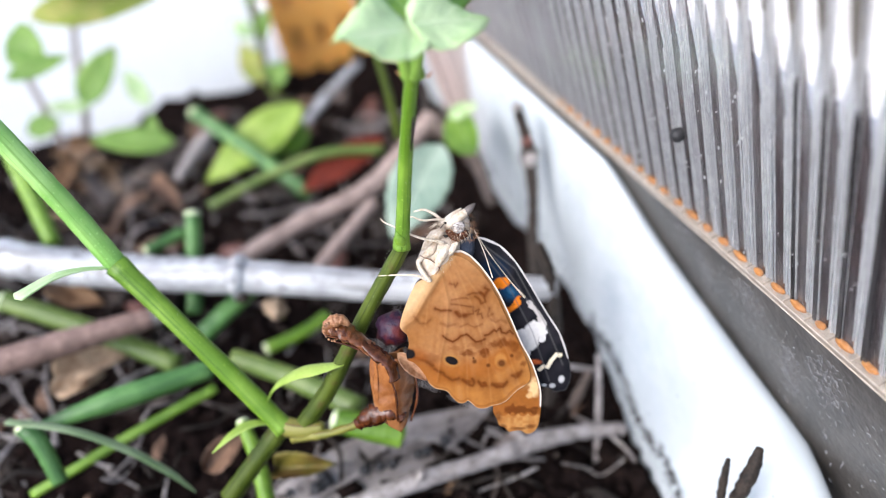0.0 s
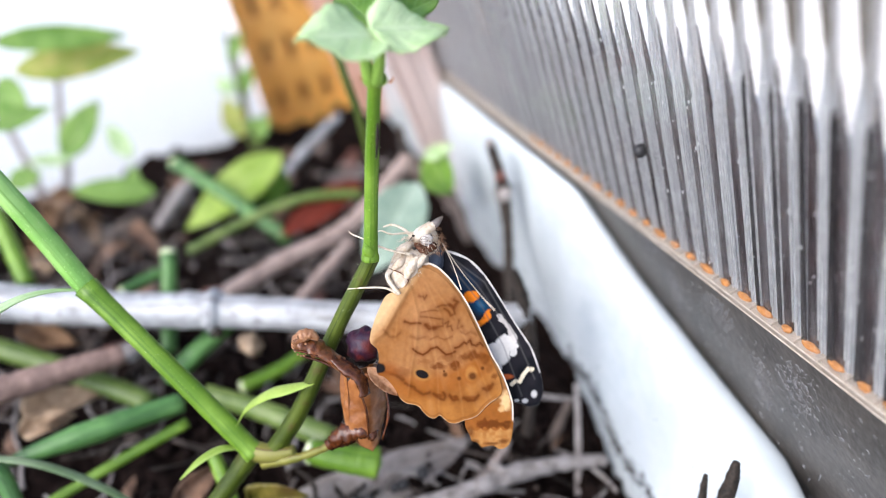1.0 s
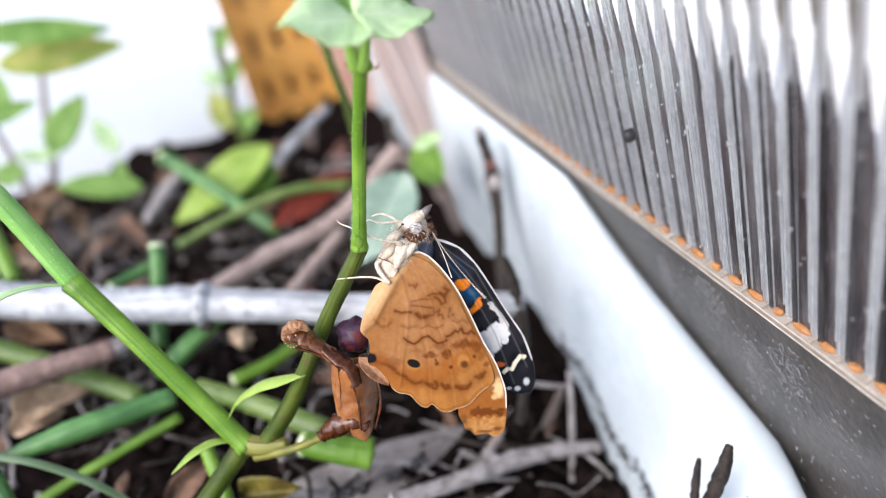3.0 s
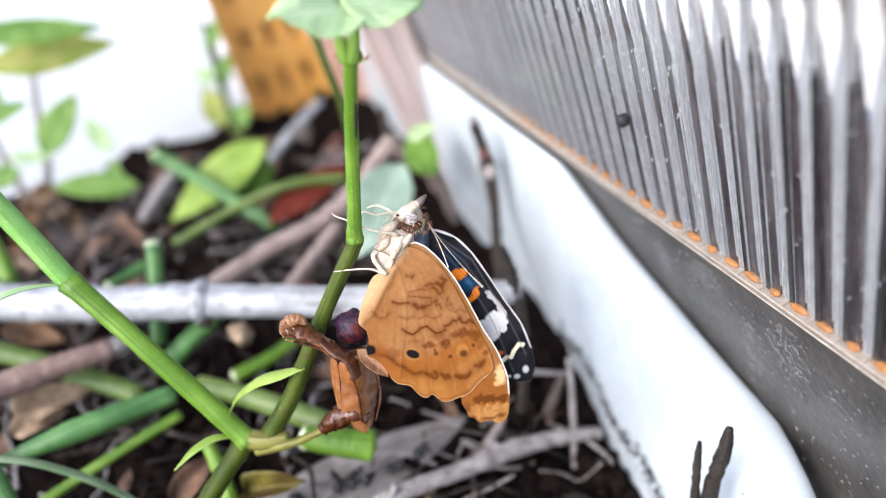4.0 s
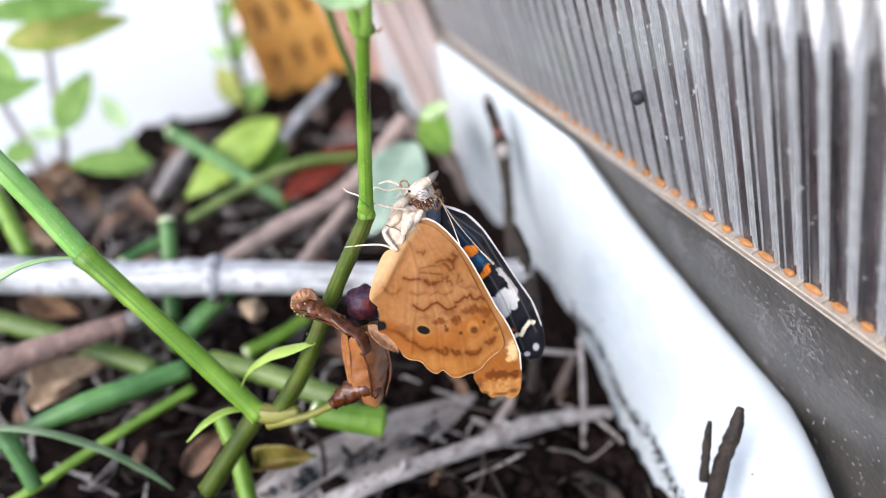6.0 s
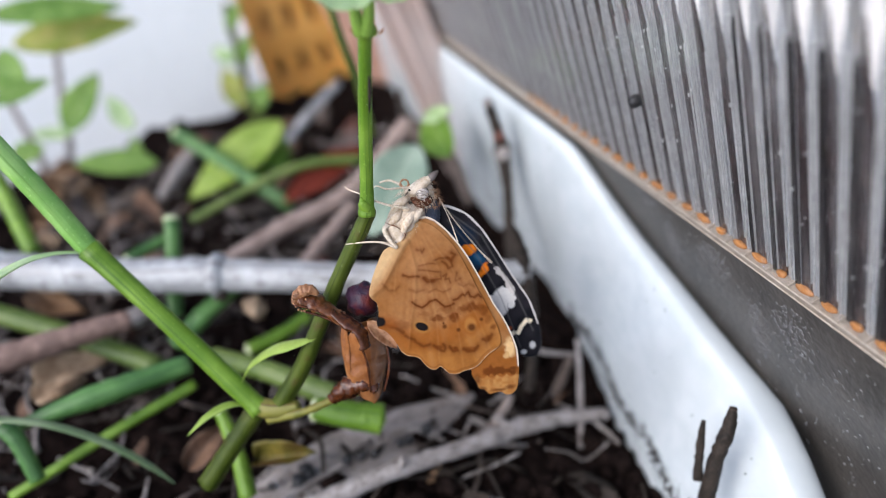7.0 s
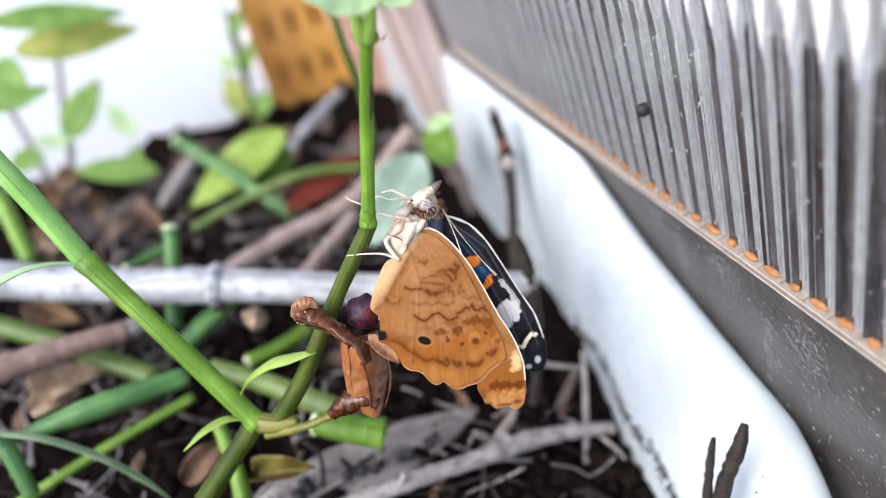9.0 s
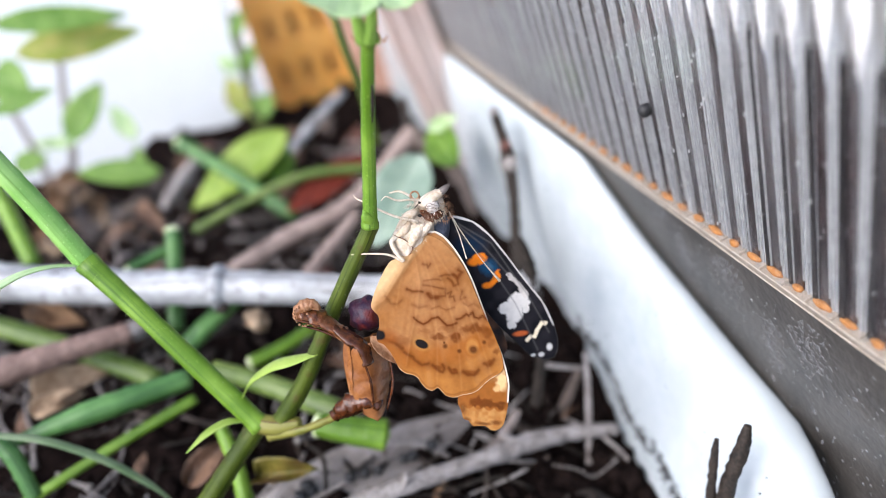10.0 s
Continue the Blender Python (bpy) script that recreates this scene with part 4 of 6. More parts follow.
def litter():
    BRANCH = rod("bleached_branch", [(-0.0776, 0.1527, -0.0600), (-0.0709, 0.1479, -0.0623), (-0.0521, 0.1377, -0.0687), (-0.0332, 0.1298, -0.0754), (-0.0045, 0.1153, -0.0848), (0.0213, 0.1030, -0.0914)],
        [0.00409, 0.00381, 0.00364, 0.00348, 0.00295, 0.00234], BARK_WHITE, "bleached grey-white branch with a knotty node", "branch",
        rough=0.05, seg=20, steps=70, seed=5)
    node = new("node", tube_data("node", [(-0.0347, 0.1304, -0.0747), (-0.0333, 0.1299, -0.0753), (-0.0316, 0.1292, -0.0760)], [0.00359, 0.00449, 0.00348], BARK_WHITE, BRANCH.location, seg=20, steps=14, rough=0.07, seed=8))
    node.parent = BRANCH
    stub = new("bud_scar", lump_data("bud_scar", 0.00146, BARK_DARK, 5, 0.4))
    stub.parent = BRANCH
    stub.location = Vector((-0.0344, 0.1268, -0.0781)) - BRANCH.location
    # thin dark twigs by the rim
    TWIG = rod("twig", [(0.0345, 0.1435, -0.0763), (0.0339, 0.1416, -0.0828), (0.0329, 0.1405, -0.0881), (0.0297, 0.1359, -0.0953), (0.0258, 0.1316, -0.1022), (0.0213, 0.1242, -0.1101)], [0.00107, 0.00128, 0.00162, 0.00116, 0.00129, 0.00140], BARK_DARK, "thin dark cut twig with a pale node", "twig", group="twigs by the rim", rough=0.08, bulge=((0.38, 0.4, 0.04),), steps=40)
    for p, r, mat, lab in (((0.0326, 0.1391, -0.0875), 0.00180, BARK_PALE, "pale scaly node"), ((0.0343, 0.1431, -0.0761), 0.00107, BARK_PALE, "pale cut tip"), ((0.0334, 0.1400, -0.0834), 0.00134, BARK_RED, "reddish bark patch")):
        nd = new("node", lump_data("node", r, mat, 6, 0.25))
        nd.parent = TWIG
        nd.location = Vector(p) - TWIG.location
        tagged(nd, lab)
    rod("twig", [(0.0216, 0.1063, -0.0824), (0.0213, 0.1046, -0.0865), (0.0198, 0.1017, -0.0924), (0.0160, 0.0983, -0.1027), (0.0107, 0.0966, -0.1126)], [0.00079, 0.00117, 0.00118, 0.00098, 0.00112], BARK_DARK, "dark knobbly twig leaning on the rim", "twig", group="twigs by the rim", rough=0.16, steps=40)
    rod("twig", [(0.0330, 0.0595, -0.0960), (0.0313, 0.0589, -0.0989), (0.0278, 0.0583, -0.1039), (0.0238, 0.0573, -0.1113)], [0.00057, 0.00107, 0.00117, 0.00121], BARK_DARK, "short dark stub with a broken top", "twig", group="twigs by the rim", rough=0.12, steps=26)
    rod("twig", [(0.0288, 0.0612, -0.0977), (0.0274, 0.0606, -0.1006), (0.0246, 0.0591, -0.1068)], [0.00033, 0.00063, 0.00073], BARK_DARK, "thin dark pointed stub", "twig", group="twigs by the rim", rough=0.12, steps=20)
    rod("twig", [(0.0247, 0.1012, -0.1116), (0.0198, 0.0954, -0.1203), (0.0123, 0.0876, -0.1320)], [0.00052, 0.00063, 0.00040], BARK_PALE, "thin grey upright twig", "twig", rough=0.1)
    rod("twig", [(0.0162, 0.1026, -0.1105), (0.0195, 0.1011, -0.1123), (0.0238, 0.0994, -0.1142)], [0.00052, 0.00052, 0.00035], BARK_PALE, "thin grey cross twig", "twig", rough=0.1)
    rod("twig", [(0.0229, 0.1040, -0.1182), (0.0178, 0.1019, -0.1217), (0.0117, 0.0997, -0.1253)], [0.00072, 0.00108, 0.00084], BARK, "thin brown twig on the soil", "twig", rough=0.1)
    STICK = rod("stick", [(-0.0346, 0.0867, -0.1003), (-0.0181, 0.0877, -0.1041), (-0.0047, 0.0895, -0.1103), (0.0044, 0.0917, -0.1150), (0.0147, 0.0929, -0.1208), (0.0230, 0.0924, -0.1258)], [0.00167, 0.00173, 0.00159, 0.00187, 0.00148, 0.00116], BARK_PALE, "grey forked stick lying on the soil", "stick", rough=0.1, steps=50)
    for pts, rad in (([(0.0036, 0.0909, -0.1144), (0.0027, 0.0927, -0.1120), (0.0019, 0.0935, -0.1110)], [0.00109, 0.00076, 0.00044]), ([(-0.0176, 0.0868, -0.1035), (-0.0160, 0.0867, -0.1017), (-0.0159, 0.0873, -0.1009)], [0.00071, 0.00045, 0.00015])):
        spur = new("spur", tube_data("spur", pts, rad, BARK_PALE, STICK.location, seg=8, steps=10, rough=0.1))
        spur.parent = STICK
    rod("twig", [(0.0072, 0.0971, -0.1122), (0.0023, 0.0956, -0.1149), (-0.0025, 0.0941, -0.1158)], [0.00079, 0.00112, 0.00123], BARK_GREY, "short grey forked twig", "twig", rough=0.12)
    rod("twig", [(-0.0186, 0.0876, -0.1146), (-0.0136, 0.0889, -0.1122), (-0.0095, 0.0905, -0.1112)], [0.00064, 0.00074, 0.00053], LEAF_DRY, "thin tan twig on the soil", "twig", rough=0.1)
    rod("twig", [(-0.0151, 0.0868, -0.1187), (-0.0107, 0.0888, -0.1155), (-0.0087, 0.0902, -0.1133)], [0.00065, 0.00075, 0.00054], BARK, "thin brown twig on the soil", "twig", rough=0.1)
    # the dead leaf with droppings
    DEADLEAF = loose_leaf("dead_leaf", (-0.0464, 0.0906, -0.0996), (0.0015, 0.1028, -0.1119), 0.01001, (0.25, -0.25, 0.93), LEAF_DEAD, "grey dead leaf strewn with black droppings", droop=0.04, fold=0.12, shape=0.7, seed=3, long=28)
    for k, (p, r) in enumerate((((-0.0398, 0.0948, -0.0998), 7), ((-0.0350, 0.0939, -0.1011), 13), ((-0.0333, 0.0959, -0.1011), 11), ((-0.0331, 0.0947, -0.1020), 11), ((-0.0257, 0.0940, -0.1025), 9), ((-0.0230, 0.0938, -0.1032), 9), ((-0.0208, 0.0934, -0.1038), 9), ((-0.0158, 0.0937, -0.1049), 9), ((-0.0143, 0.0937, -0.1054), 9), ((-0.0103, 0.0947, -0.1063), 10))):
        d = new("dropping", lump_data("dropping", r * 0.15 / 1300, BLACK, k, 0.3))
        d.location = p
        tagged(d, "round black dropping on the dead leaf", "dropping", group="droppings on the dead leaf")
    rib = new("midrib", tube_data("midrib", [(-0.0445, 0.0902, -0.0990), (-0.0233, 0.0956, -0.1047), (0.0006, 0.1017, -0.1109)], [0.0006, 0.0005, 0.0002], LEAF_DEAD, DEADLEAF.location, seg=6))
    rib.parent = DEADLEAF
    # brown woody sticks in the middle distance
    rod("woody_stem", [(-0.0401, 0.1568, -0.0889), (-0.0215, 0.1619, -0.0901), (-0.0023, 0.1663, -0.0923), (0.0149, 0.1754, -0.0897), (0.0199, 0.1781, -0.0889)], [0.00219, 0.00241, 0.00263, 0.00258, 0.00306], BARK_ROSE, "brown-grey woody stem bent over the soil", "stem", rough=0.07, steps=40)
    rod("woody_stem", [(0.0194, 0.1776, -0.0895), (0.0226, 0.1715, -0.0927), (0.0243, 0.1614, -0.0962), (0.0225, 0.1500, -0.1020)], [0.00306, 0.00241, 0.00190, 0.00127], BARK, "brown woody stem bent over soil", "stem", rough=0.1)
    rod("woody_stem", [(0.0191, 0.1786, -0.0883), (0.0207, 0.1820, -0.0850), (0.0223, 0.1854, -0.0818)], [0.00138, 0.00108, 0.00077], BARK_DARK, "dark broken upright woody stub", "stem", rough=0.1)
    rod("woody_stem", [(-0.0231, 0.1448, -0.0935), (-0.0140, 0.1518, -0.0931), (-0.0033, 0.1590, -0.0923)], [0.00146, 0.00178, 0.00170], BARK_ROSE, "brown-grey woody stem on the litter", "stem", rough=0.08)
    rod("brown_stick", [(-0.0788, 0.1263, -0.0667), (-0.0694, 0.1274, -0.0694), (-0.0606, 0.1285, -0.0721), (-0.0524, 0.1296, -0.0748)], [0.00265, 0.00260, 0.00233, 0.00204], BARK_RUST, "reddish brown stick with a pale broken end", "stick", rough=0.05, steps=30)
    rod("brown_stick", [(-0.0524, 0.1296, -0.0749), (-0.0506, 0.1303, -0.0754), (-0.0494, 0.1310, -0.0759)], [0.00204, 0.00194, 0.00080], BARK_PALE, "pale splintered broken stick end", "stick", rough=0.12)
    rod("grey_stick", [(-0.0221, 0.2330, -0.1044), (-0.0049, 0.2483, -0.1018), (0.0117, 0.2604, -0.1004)], [0.00115, 0.00181, 0.00146], BARK_WHITE, "silvery grey stick on the soil", "stick", rough=0.12)
    rod("grey_stick", [(-0.0545, 0.2152, -0.0897), (-0.0465, 0.2243, -0.0881), (-0.0392, 0.2340, -0.0875)], [0.00138, 0.00250, 0.00185], BARK_PALE, "pinkish grey stick on the soil", "stick", rough=0.1)
    # cut green stems
    for pts, rad, mat, lab in (
        ([(-0.0802, 0.1448, -0.0651), (-0.0706, 0.1390, -0.0723), (-0.0617, 0.1325, -0.0787), (-0.0532, 0.1258, -0.0855)], [0.00222, 0.00219], STEM_LITTER, "olive green cut stem on the litter"),
        ([(-0.0746, 0.1092, -0.0713), (-0.0597, 0.1106, -0.0746), (-0.0433, 0.1130, -0.0798)], [0.00049, 0.00213, 0.00190], STEM_DARK, "dark green ridged stem on the litter"),
        ([(-0.0799, 0.1057, -0.0819), (-0.0609, 0.1097, -0.0829), (-0.0447, 0.1125, -0.0841)], [0.00091, 0.00107], STEM, "thin bright green stem"),
        ([(-0.0486, 0.1286, -0.0844), (-0.0413, 0.1314, -0.0832), (-0.0323, 0.1352, -0.0821)], [0.00222, 0.00205], STEM_DARK, "green cut stem on the litter"),
        ([(-0.0423, 0.2303, -0.0793), (-0.0322, 0.2148, -0.0895), (-0.0201, 0.1948, -0.1025)], [0.00232, 0.00218], STEM_DARK, "dark green cut stem with a pale end"),
        ([(-0.0397, 0.1520, -0.0697), (-0.0428, 0.1472, -0.0751), (-0.0483, 0.1386, -0.0843)], [0.00176, 0.00172], STEM_DARK, "upright green stub with a pale cut top"),
        ([(-0.0542, 0.1555, -0.0750), (-0.0458, 0.1587, -0.0764)], [0.00129, 0.00146], STEM_DARK, "plain green cut stem end"),
        ([(-0.0724, 0.1801, -0.0458), (-0.0711, 0.1676, -0.0564), (-0.0698, 0.1570, -0.0642)], [0.00170, 0.00174], STEM, "plain green cut stem end"),
        ([(-0.0450, 0.1899, -0.0896), (-0.0275, 0.1919, -0.0901), (-0.0102, 0.1920, -0.0916), (0.0048, 0.1894, -0.0970)], [0.00126, 0.00147], STEM_LITTER, "thin olive stem across the soil"),
        ([(-0.0377, 0.1298, -0.0953), (-0.0299, 0.1309, -0.0964), (-0.0233, 0.1327, -0.0967)], [0.00148, 0.00151], STEM, "green cut stem on the litter"),
        ([(-0.0396, 0.0996, -0.0828), (-0.0397, 0.0937, -0.0875), (-0.0410, 0.0879, -0.0924)], [0.00108, 0.00143], STEM, "plain green cut stem end"),
        ([(-0.0721, 0.1073, -0.0686), (-0.0708, 0.1050, -0.0715), (-0.0714, 0.1015, -0.0783)], [0.00162, 0.00135], STEM_DARK, "plain green cut stem end"),
        ([(-0.0415, 0.1214, -0.0869), (-0.0317, 0.1114, -0.0895), (-0.0216, 0.1002, -0.0937)], [0.00194, 0.00241], STEM_LITTER, "thick olive green stem on the litter"),
        ([(-0.0255, 0.0975, -0.0910), (-0.0204, 0.0943, -0.0933), (-0.0158, 0.0922, -0.0958)], [0.00223, 0.00292], STEM, "bright green stem cut square"),
        ([(0.0133, 0.1526, -0.0408), (0.0116, 0.1491, -0.0493), (0.0105, 0.1463, -0.0585), (0.0082, 0.1440, -0.0706)], [0.00081, 0.00107], STEM_OLIVE, "thin green stem behind"),
    ):
        st = rod("cut_stem", pts, rad, mat, lab, "stem", group="cut green stems", grooves=4, rough=0.03)
        if "cut" in lab or "stub" in lab:
            top = 0 if pts[0][2] > pts[-1][2] else -1
            nxt = 1 if top == 0 else -2
            d = (Vector(pts[top]) - Vector(pts[nxt])).normalized()
            r = rad[top]
            c = Vector(pts[top]) - d * r * 0.2
            end = new("cut_end", tube_data("cut_end", [c, c + d * r * 0.35, c + d * r * 0.6], [r * 1.02, r * 0.97, r * 0.6], CUT, st.location, seg=12, steps=6, rough=0.06))
            end.parent = st
            tagged(end, "pale fibrous cut end")
    rod("grass_blade", [(-0.0717, 0.1051, -0.0646), (-0.0632, 0.1014, -0.0689), (-0.0569, 0.0979, -0.0749), (-0.0526, 0.0945, -0.0809), (-0.0501, 0.0915, -0.0849)], [0.00078, 0.00088, 0.00088, 0.00075, 0.00019], LEAF_GRASS, "long pale grey-green grass blade", "grass", flat=0.2)
    # leaves lying about
    loose_leaf("green_leaf", (-0.0113, 0.2253, -0.0899), (-0.0475, 0.2129, -0.0938), 0.01026, (-0.1, -0.6, 0.8), LEAF_LIME, "broad yellow-green leaf above the soil", fold=0.2, seed=20)
    loose_leaf("green_leaf", (-0.0136, 0.2269, -0.0948), (-0.0285, 0.2166, -0.0970), 0.00998, (0.3, -0.6, 0.7), LEAF, "green leaf lying on the soil", fold=0.2, seed=21)
    loose_leaf("red_leaf", (0.0066, 0.1939, -0.0957), (-0.0209, 0.1869, -0.0964), 0.00652, (0, -0.6, 0.8), LEAF_RED, "dark red-brown fallen leaf", fold=0.25, seed=22)
    loose_leaf("grey_green_leaf", (0.0170, 0.1544, -0.0827), (-0.0030, 0.1402, -0.0909), 0.00992, (-0.3, -0.8, 0.5), LEAF_GREY, "pale grey-green leaf behind the butterfly", fold=0.15, seed=23)
    loose_leaf("curled_leaf", (0.0250, 0.1607, -0.0937), (0.0240, 0.1726, -0.0841), 0.00658, (-0.4, -0.7, 0.5), LEAF, "curled green leaf by the rim", fold=0.5, droop=0.2, seed=24)
    loose_leaf("curled_leaf", (0.0230, 0.1691, -0.0856), (0.0312, 0.1685, -0.0855), 0.00292, (-0.2, -0.6, 0.7), LEAF_PALE, "pale curled leaf tip", fold=0.4, seed=25)
    loose_leaf("dry_leaf", (-0.0767, 0.1313, -0.0803), (-0.0618, 0.1323, -0.0807), 0.00519, (-0.2, -0.6, 0.7), LEAF_BEIGE, "pale beige curled dry leaf", group="dry leaves", fold=0.8, wave=0.32, curl=0.8, droop=0.2, seed=26)
    loose_leaf("dry_leaf", (-0.0778, 0.1287, -0.0805), (-0.0675, 0.1294, -0.0818), 0.00342, (0.2, -0.6, 0.7), LEAF_BEIGE, "pale beige crumpled dry leaf", group="dry leaves", fold=0.6, wave=0.32, curl=0.8, seed=27)
    loose_leaf("dry_leaf", (-0.0380, 0.0935, -0.0912), (-0.0280, 0.0901, -0.0930), 0.00342, (0.2, -0.5, 0.8), LEAF_OLIVE, "wilted yellow leaf under the stem", group="dry leaves", fold=0.9, wave=0.5, curl=1.2, shape=0.5, seed=28)
    loose_leaf("dry_leaf", (-0.0750, 0.1559, -0.0714), (-0.0665, 0.1479, -0.0782), 0.00505, (0, -0.6, 0.7), LEAF_DRY, "crumpled brown leaf on the litter", group="dry leaves", fold=0.5, wave=0.32, curl=0.8, seed=29)
    loose_leaf("dry_leaf", (-0.0534, 0.1045, -0.0946), (-0.0434, 0.1078, -0.0923), 0.00372, (0.1, -0.7, 0.6), LEAF_BROWN, "dark crumpled dead leaf", group="dry leaves", fold=0.5, wave=0.32, curl=0.8, seed=30)
    loose_leaf("dry_leaf", (-0.0569, 0.2033, -0.0807), (-0.0523, 0.1921, -0.0873), 0.00368, (0.1, -0.6, 0.8), LEAF_BROWN, "reddish dry leaf on the soil", group="dry leaves", fold=0.4, wave=0.32, curl=0.8, seed=31)
    cap = new("seed_capsule", lump_data("seed_capsule", 0.0019, LEAF_BEIGE, 11, 0.9, (1, 1, 1.3), level=3, freq=2.6))
    cap.location = (-0.0312, 0.1295, -0.0865)
    tagged(cap, "pale dry seed capsule on the litter", "seed capsule")


def bark_chip(x, y, size, mat, label, seed):
    """A chunky, split piece of bark lying on the soil."""
    rnd = random.Random(seed)
    a = rnd.uniform(0, 6.283)
    d = Vector((math.cos(a), math.sin(a), rnd.uniform(-0.2, 0.3))) * size
    z = soil_height(x, y) + size * 0.22
    c = Vector((x, y, z))
    bend = Vector((rnd.gauss(0, 0.12), rnd.gauss(0, 0.12), rnd.uniform(0, 0.2))) * size
    ob = rod("bark_chip", [c - d * 0.6, c - d * 0.2 + bend, c + d * 0.25 + bend * 0.6, c + d * 0.6], [size * 0.16, size * 0.27, size * 0.24, size * 0.08], mat, label, "bark", group="bark chips", flat=0.45, rough=0.28, seg=11, steps=14, seed=seed)
    return ob


def chips():
    rnd = random.Random(52)
    for k in range(26):
        x, y = rnd.uniform(-0.085, 0.012), rnd.uniform(0.150, 0.275)
        mat, label = ((BARK, "brown chunk of bark on the soil"), (BARK_DARK, "dark weathered chip of bark"), (LEAF_BROWN, "dull brown curl of dry bark"), (BARK_RED, "dark red-brown chip of bark"))[k % 4]
        bark_chip(x, y, rnd.uniform(0.006, 0.014), mat, label, 300 + k)
    for k in range(16):
        x, y = -0.083 + rnd.gauss(0, 0.006), 0.243 + rnd.gauss(0, 0.006)
        a = rnd.uniform(0, 6.283)
        p = Vector((x, y, soil_height(x, y) + rnd.uniform(0.002, 0.022)))
        loose_leaf("dry_leaf", p, p + Vector((math.cos(a) * 0.008, math.sin(a) * 0.004, rnd.uniform(-0.006, 0.006))), 0.0045, (rnd.gauss(0, 0.4), -0.7, 0.6), (LEAF_BEIGE, LEAF_DRY)[k % 2],
                   "tan crumpled dry leaf in a tuft at the weed's foot", group="dry leaves", fold=0.6, wave=0.3, curl=0.8, seed=500 + k, long=10, wide=6)


def small_litter():
    """Bits of twig, root and dead leaf strewn over the soil."""
    rnd = random.Random(12)
    for name, mat, count, label in (("twig_litter", BARK_DARK, 200, "thin grey twigs and roots strewn on the soil"),
                                    ("root_litter", BARK, 150, "thin brown twigs and roots strewn on the soil"),
                                    ("pale_litter", BARK_PALE, 230, "pale dry bits of stalk strewn on the soil")):
        verts, faces = [], []
        for k in range(count):
            x, y = rnd.uniform(-0.13, 0.02), rnd.uniform(0.07, 0.26)
            a, length, r = rnd.uniform(0, math.pi), rnd.uniform(0.005, 0.024), rnd.uniform(0.00012, 0.0005)
            dx, dy = math.cos(a) * length / 2, math.sin(a) * length / 2
            pts = []
            for f in (-1, -0.3, 0.4, 1):
                px_, py_ = min(x + dx * f + rnd.gauss(0, 0.0008), 0.021), y + dy * f + rnd.gauss(0, 0.0008)
                pts.append((px_, py_, soil_height(px_, py_) + r + rnd.uniform(0.0, 0.0065)))
            me = tube_data("bit", pts, [r, r * 0.9, r * 0.5], mat, seg=6, steps=8, rough=0.1, seed=k)
            n0 = len(verts)
            verts += [v.co.copy() for v in me.vertices]
            faces += [tuple(n0 + i for i in p.vertices) for p in me.polygons]
            bpy.data.meshes.remove(me)
        tagged(new(name, mesh_of(name, verts, faces, mat)), label, "litter", kind="stuff")
    for name, mat, count, label in (("leaf_litter", LEAF_BROWN, 45, "tan scraps of dead leaf on the soil"), ("dark_leaf_litter", BARK_DARK, 60, "grey scraps of dead leaf on the soil")):
        verts, faces = [], []
        for k in range(count):
            x, y = rnd.uniform(-0.13, 0.015), rnd.uniform(0.08, 0.26)
            a, length = rnd.uniform(0, 6.28), rnd.uniform(0.004, 0.013)
            p = Vector((x, y, soil_height(x, y) + 0.001))
            q = p + Vector((math.cos(a) * length, math.sin(a) * length, rnd.uniform(-0.001, 0.004)))
            q.x = min(q.x, 0.02)
            me = leaf_data("bit", p, q, length * rnd.uniform(0.25, 0.5), (rnd.gauss(0, 0.4), rnd.gauss(0, 0.4), 1), mat, wave=0.2, fold=rnd.uniform(0, 0.8), droop=rnd.uniform(-0.2, 0.3), seed=k, long=8, wide=4)
            n0 = len(verts)
            verts += [v.co.copy() for v in me.vertices]
            faces += [tuple(n0 + i for i in p_.vertices) for p_ in me.polygons]
            bpy.data.meshes.remove(me)
        tagged(new(name, mesh_of(name, verts, faces, mat)), label, "litter", kind="stuff")


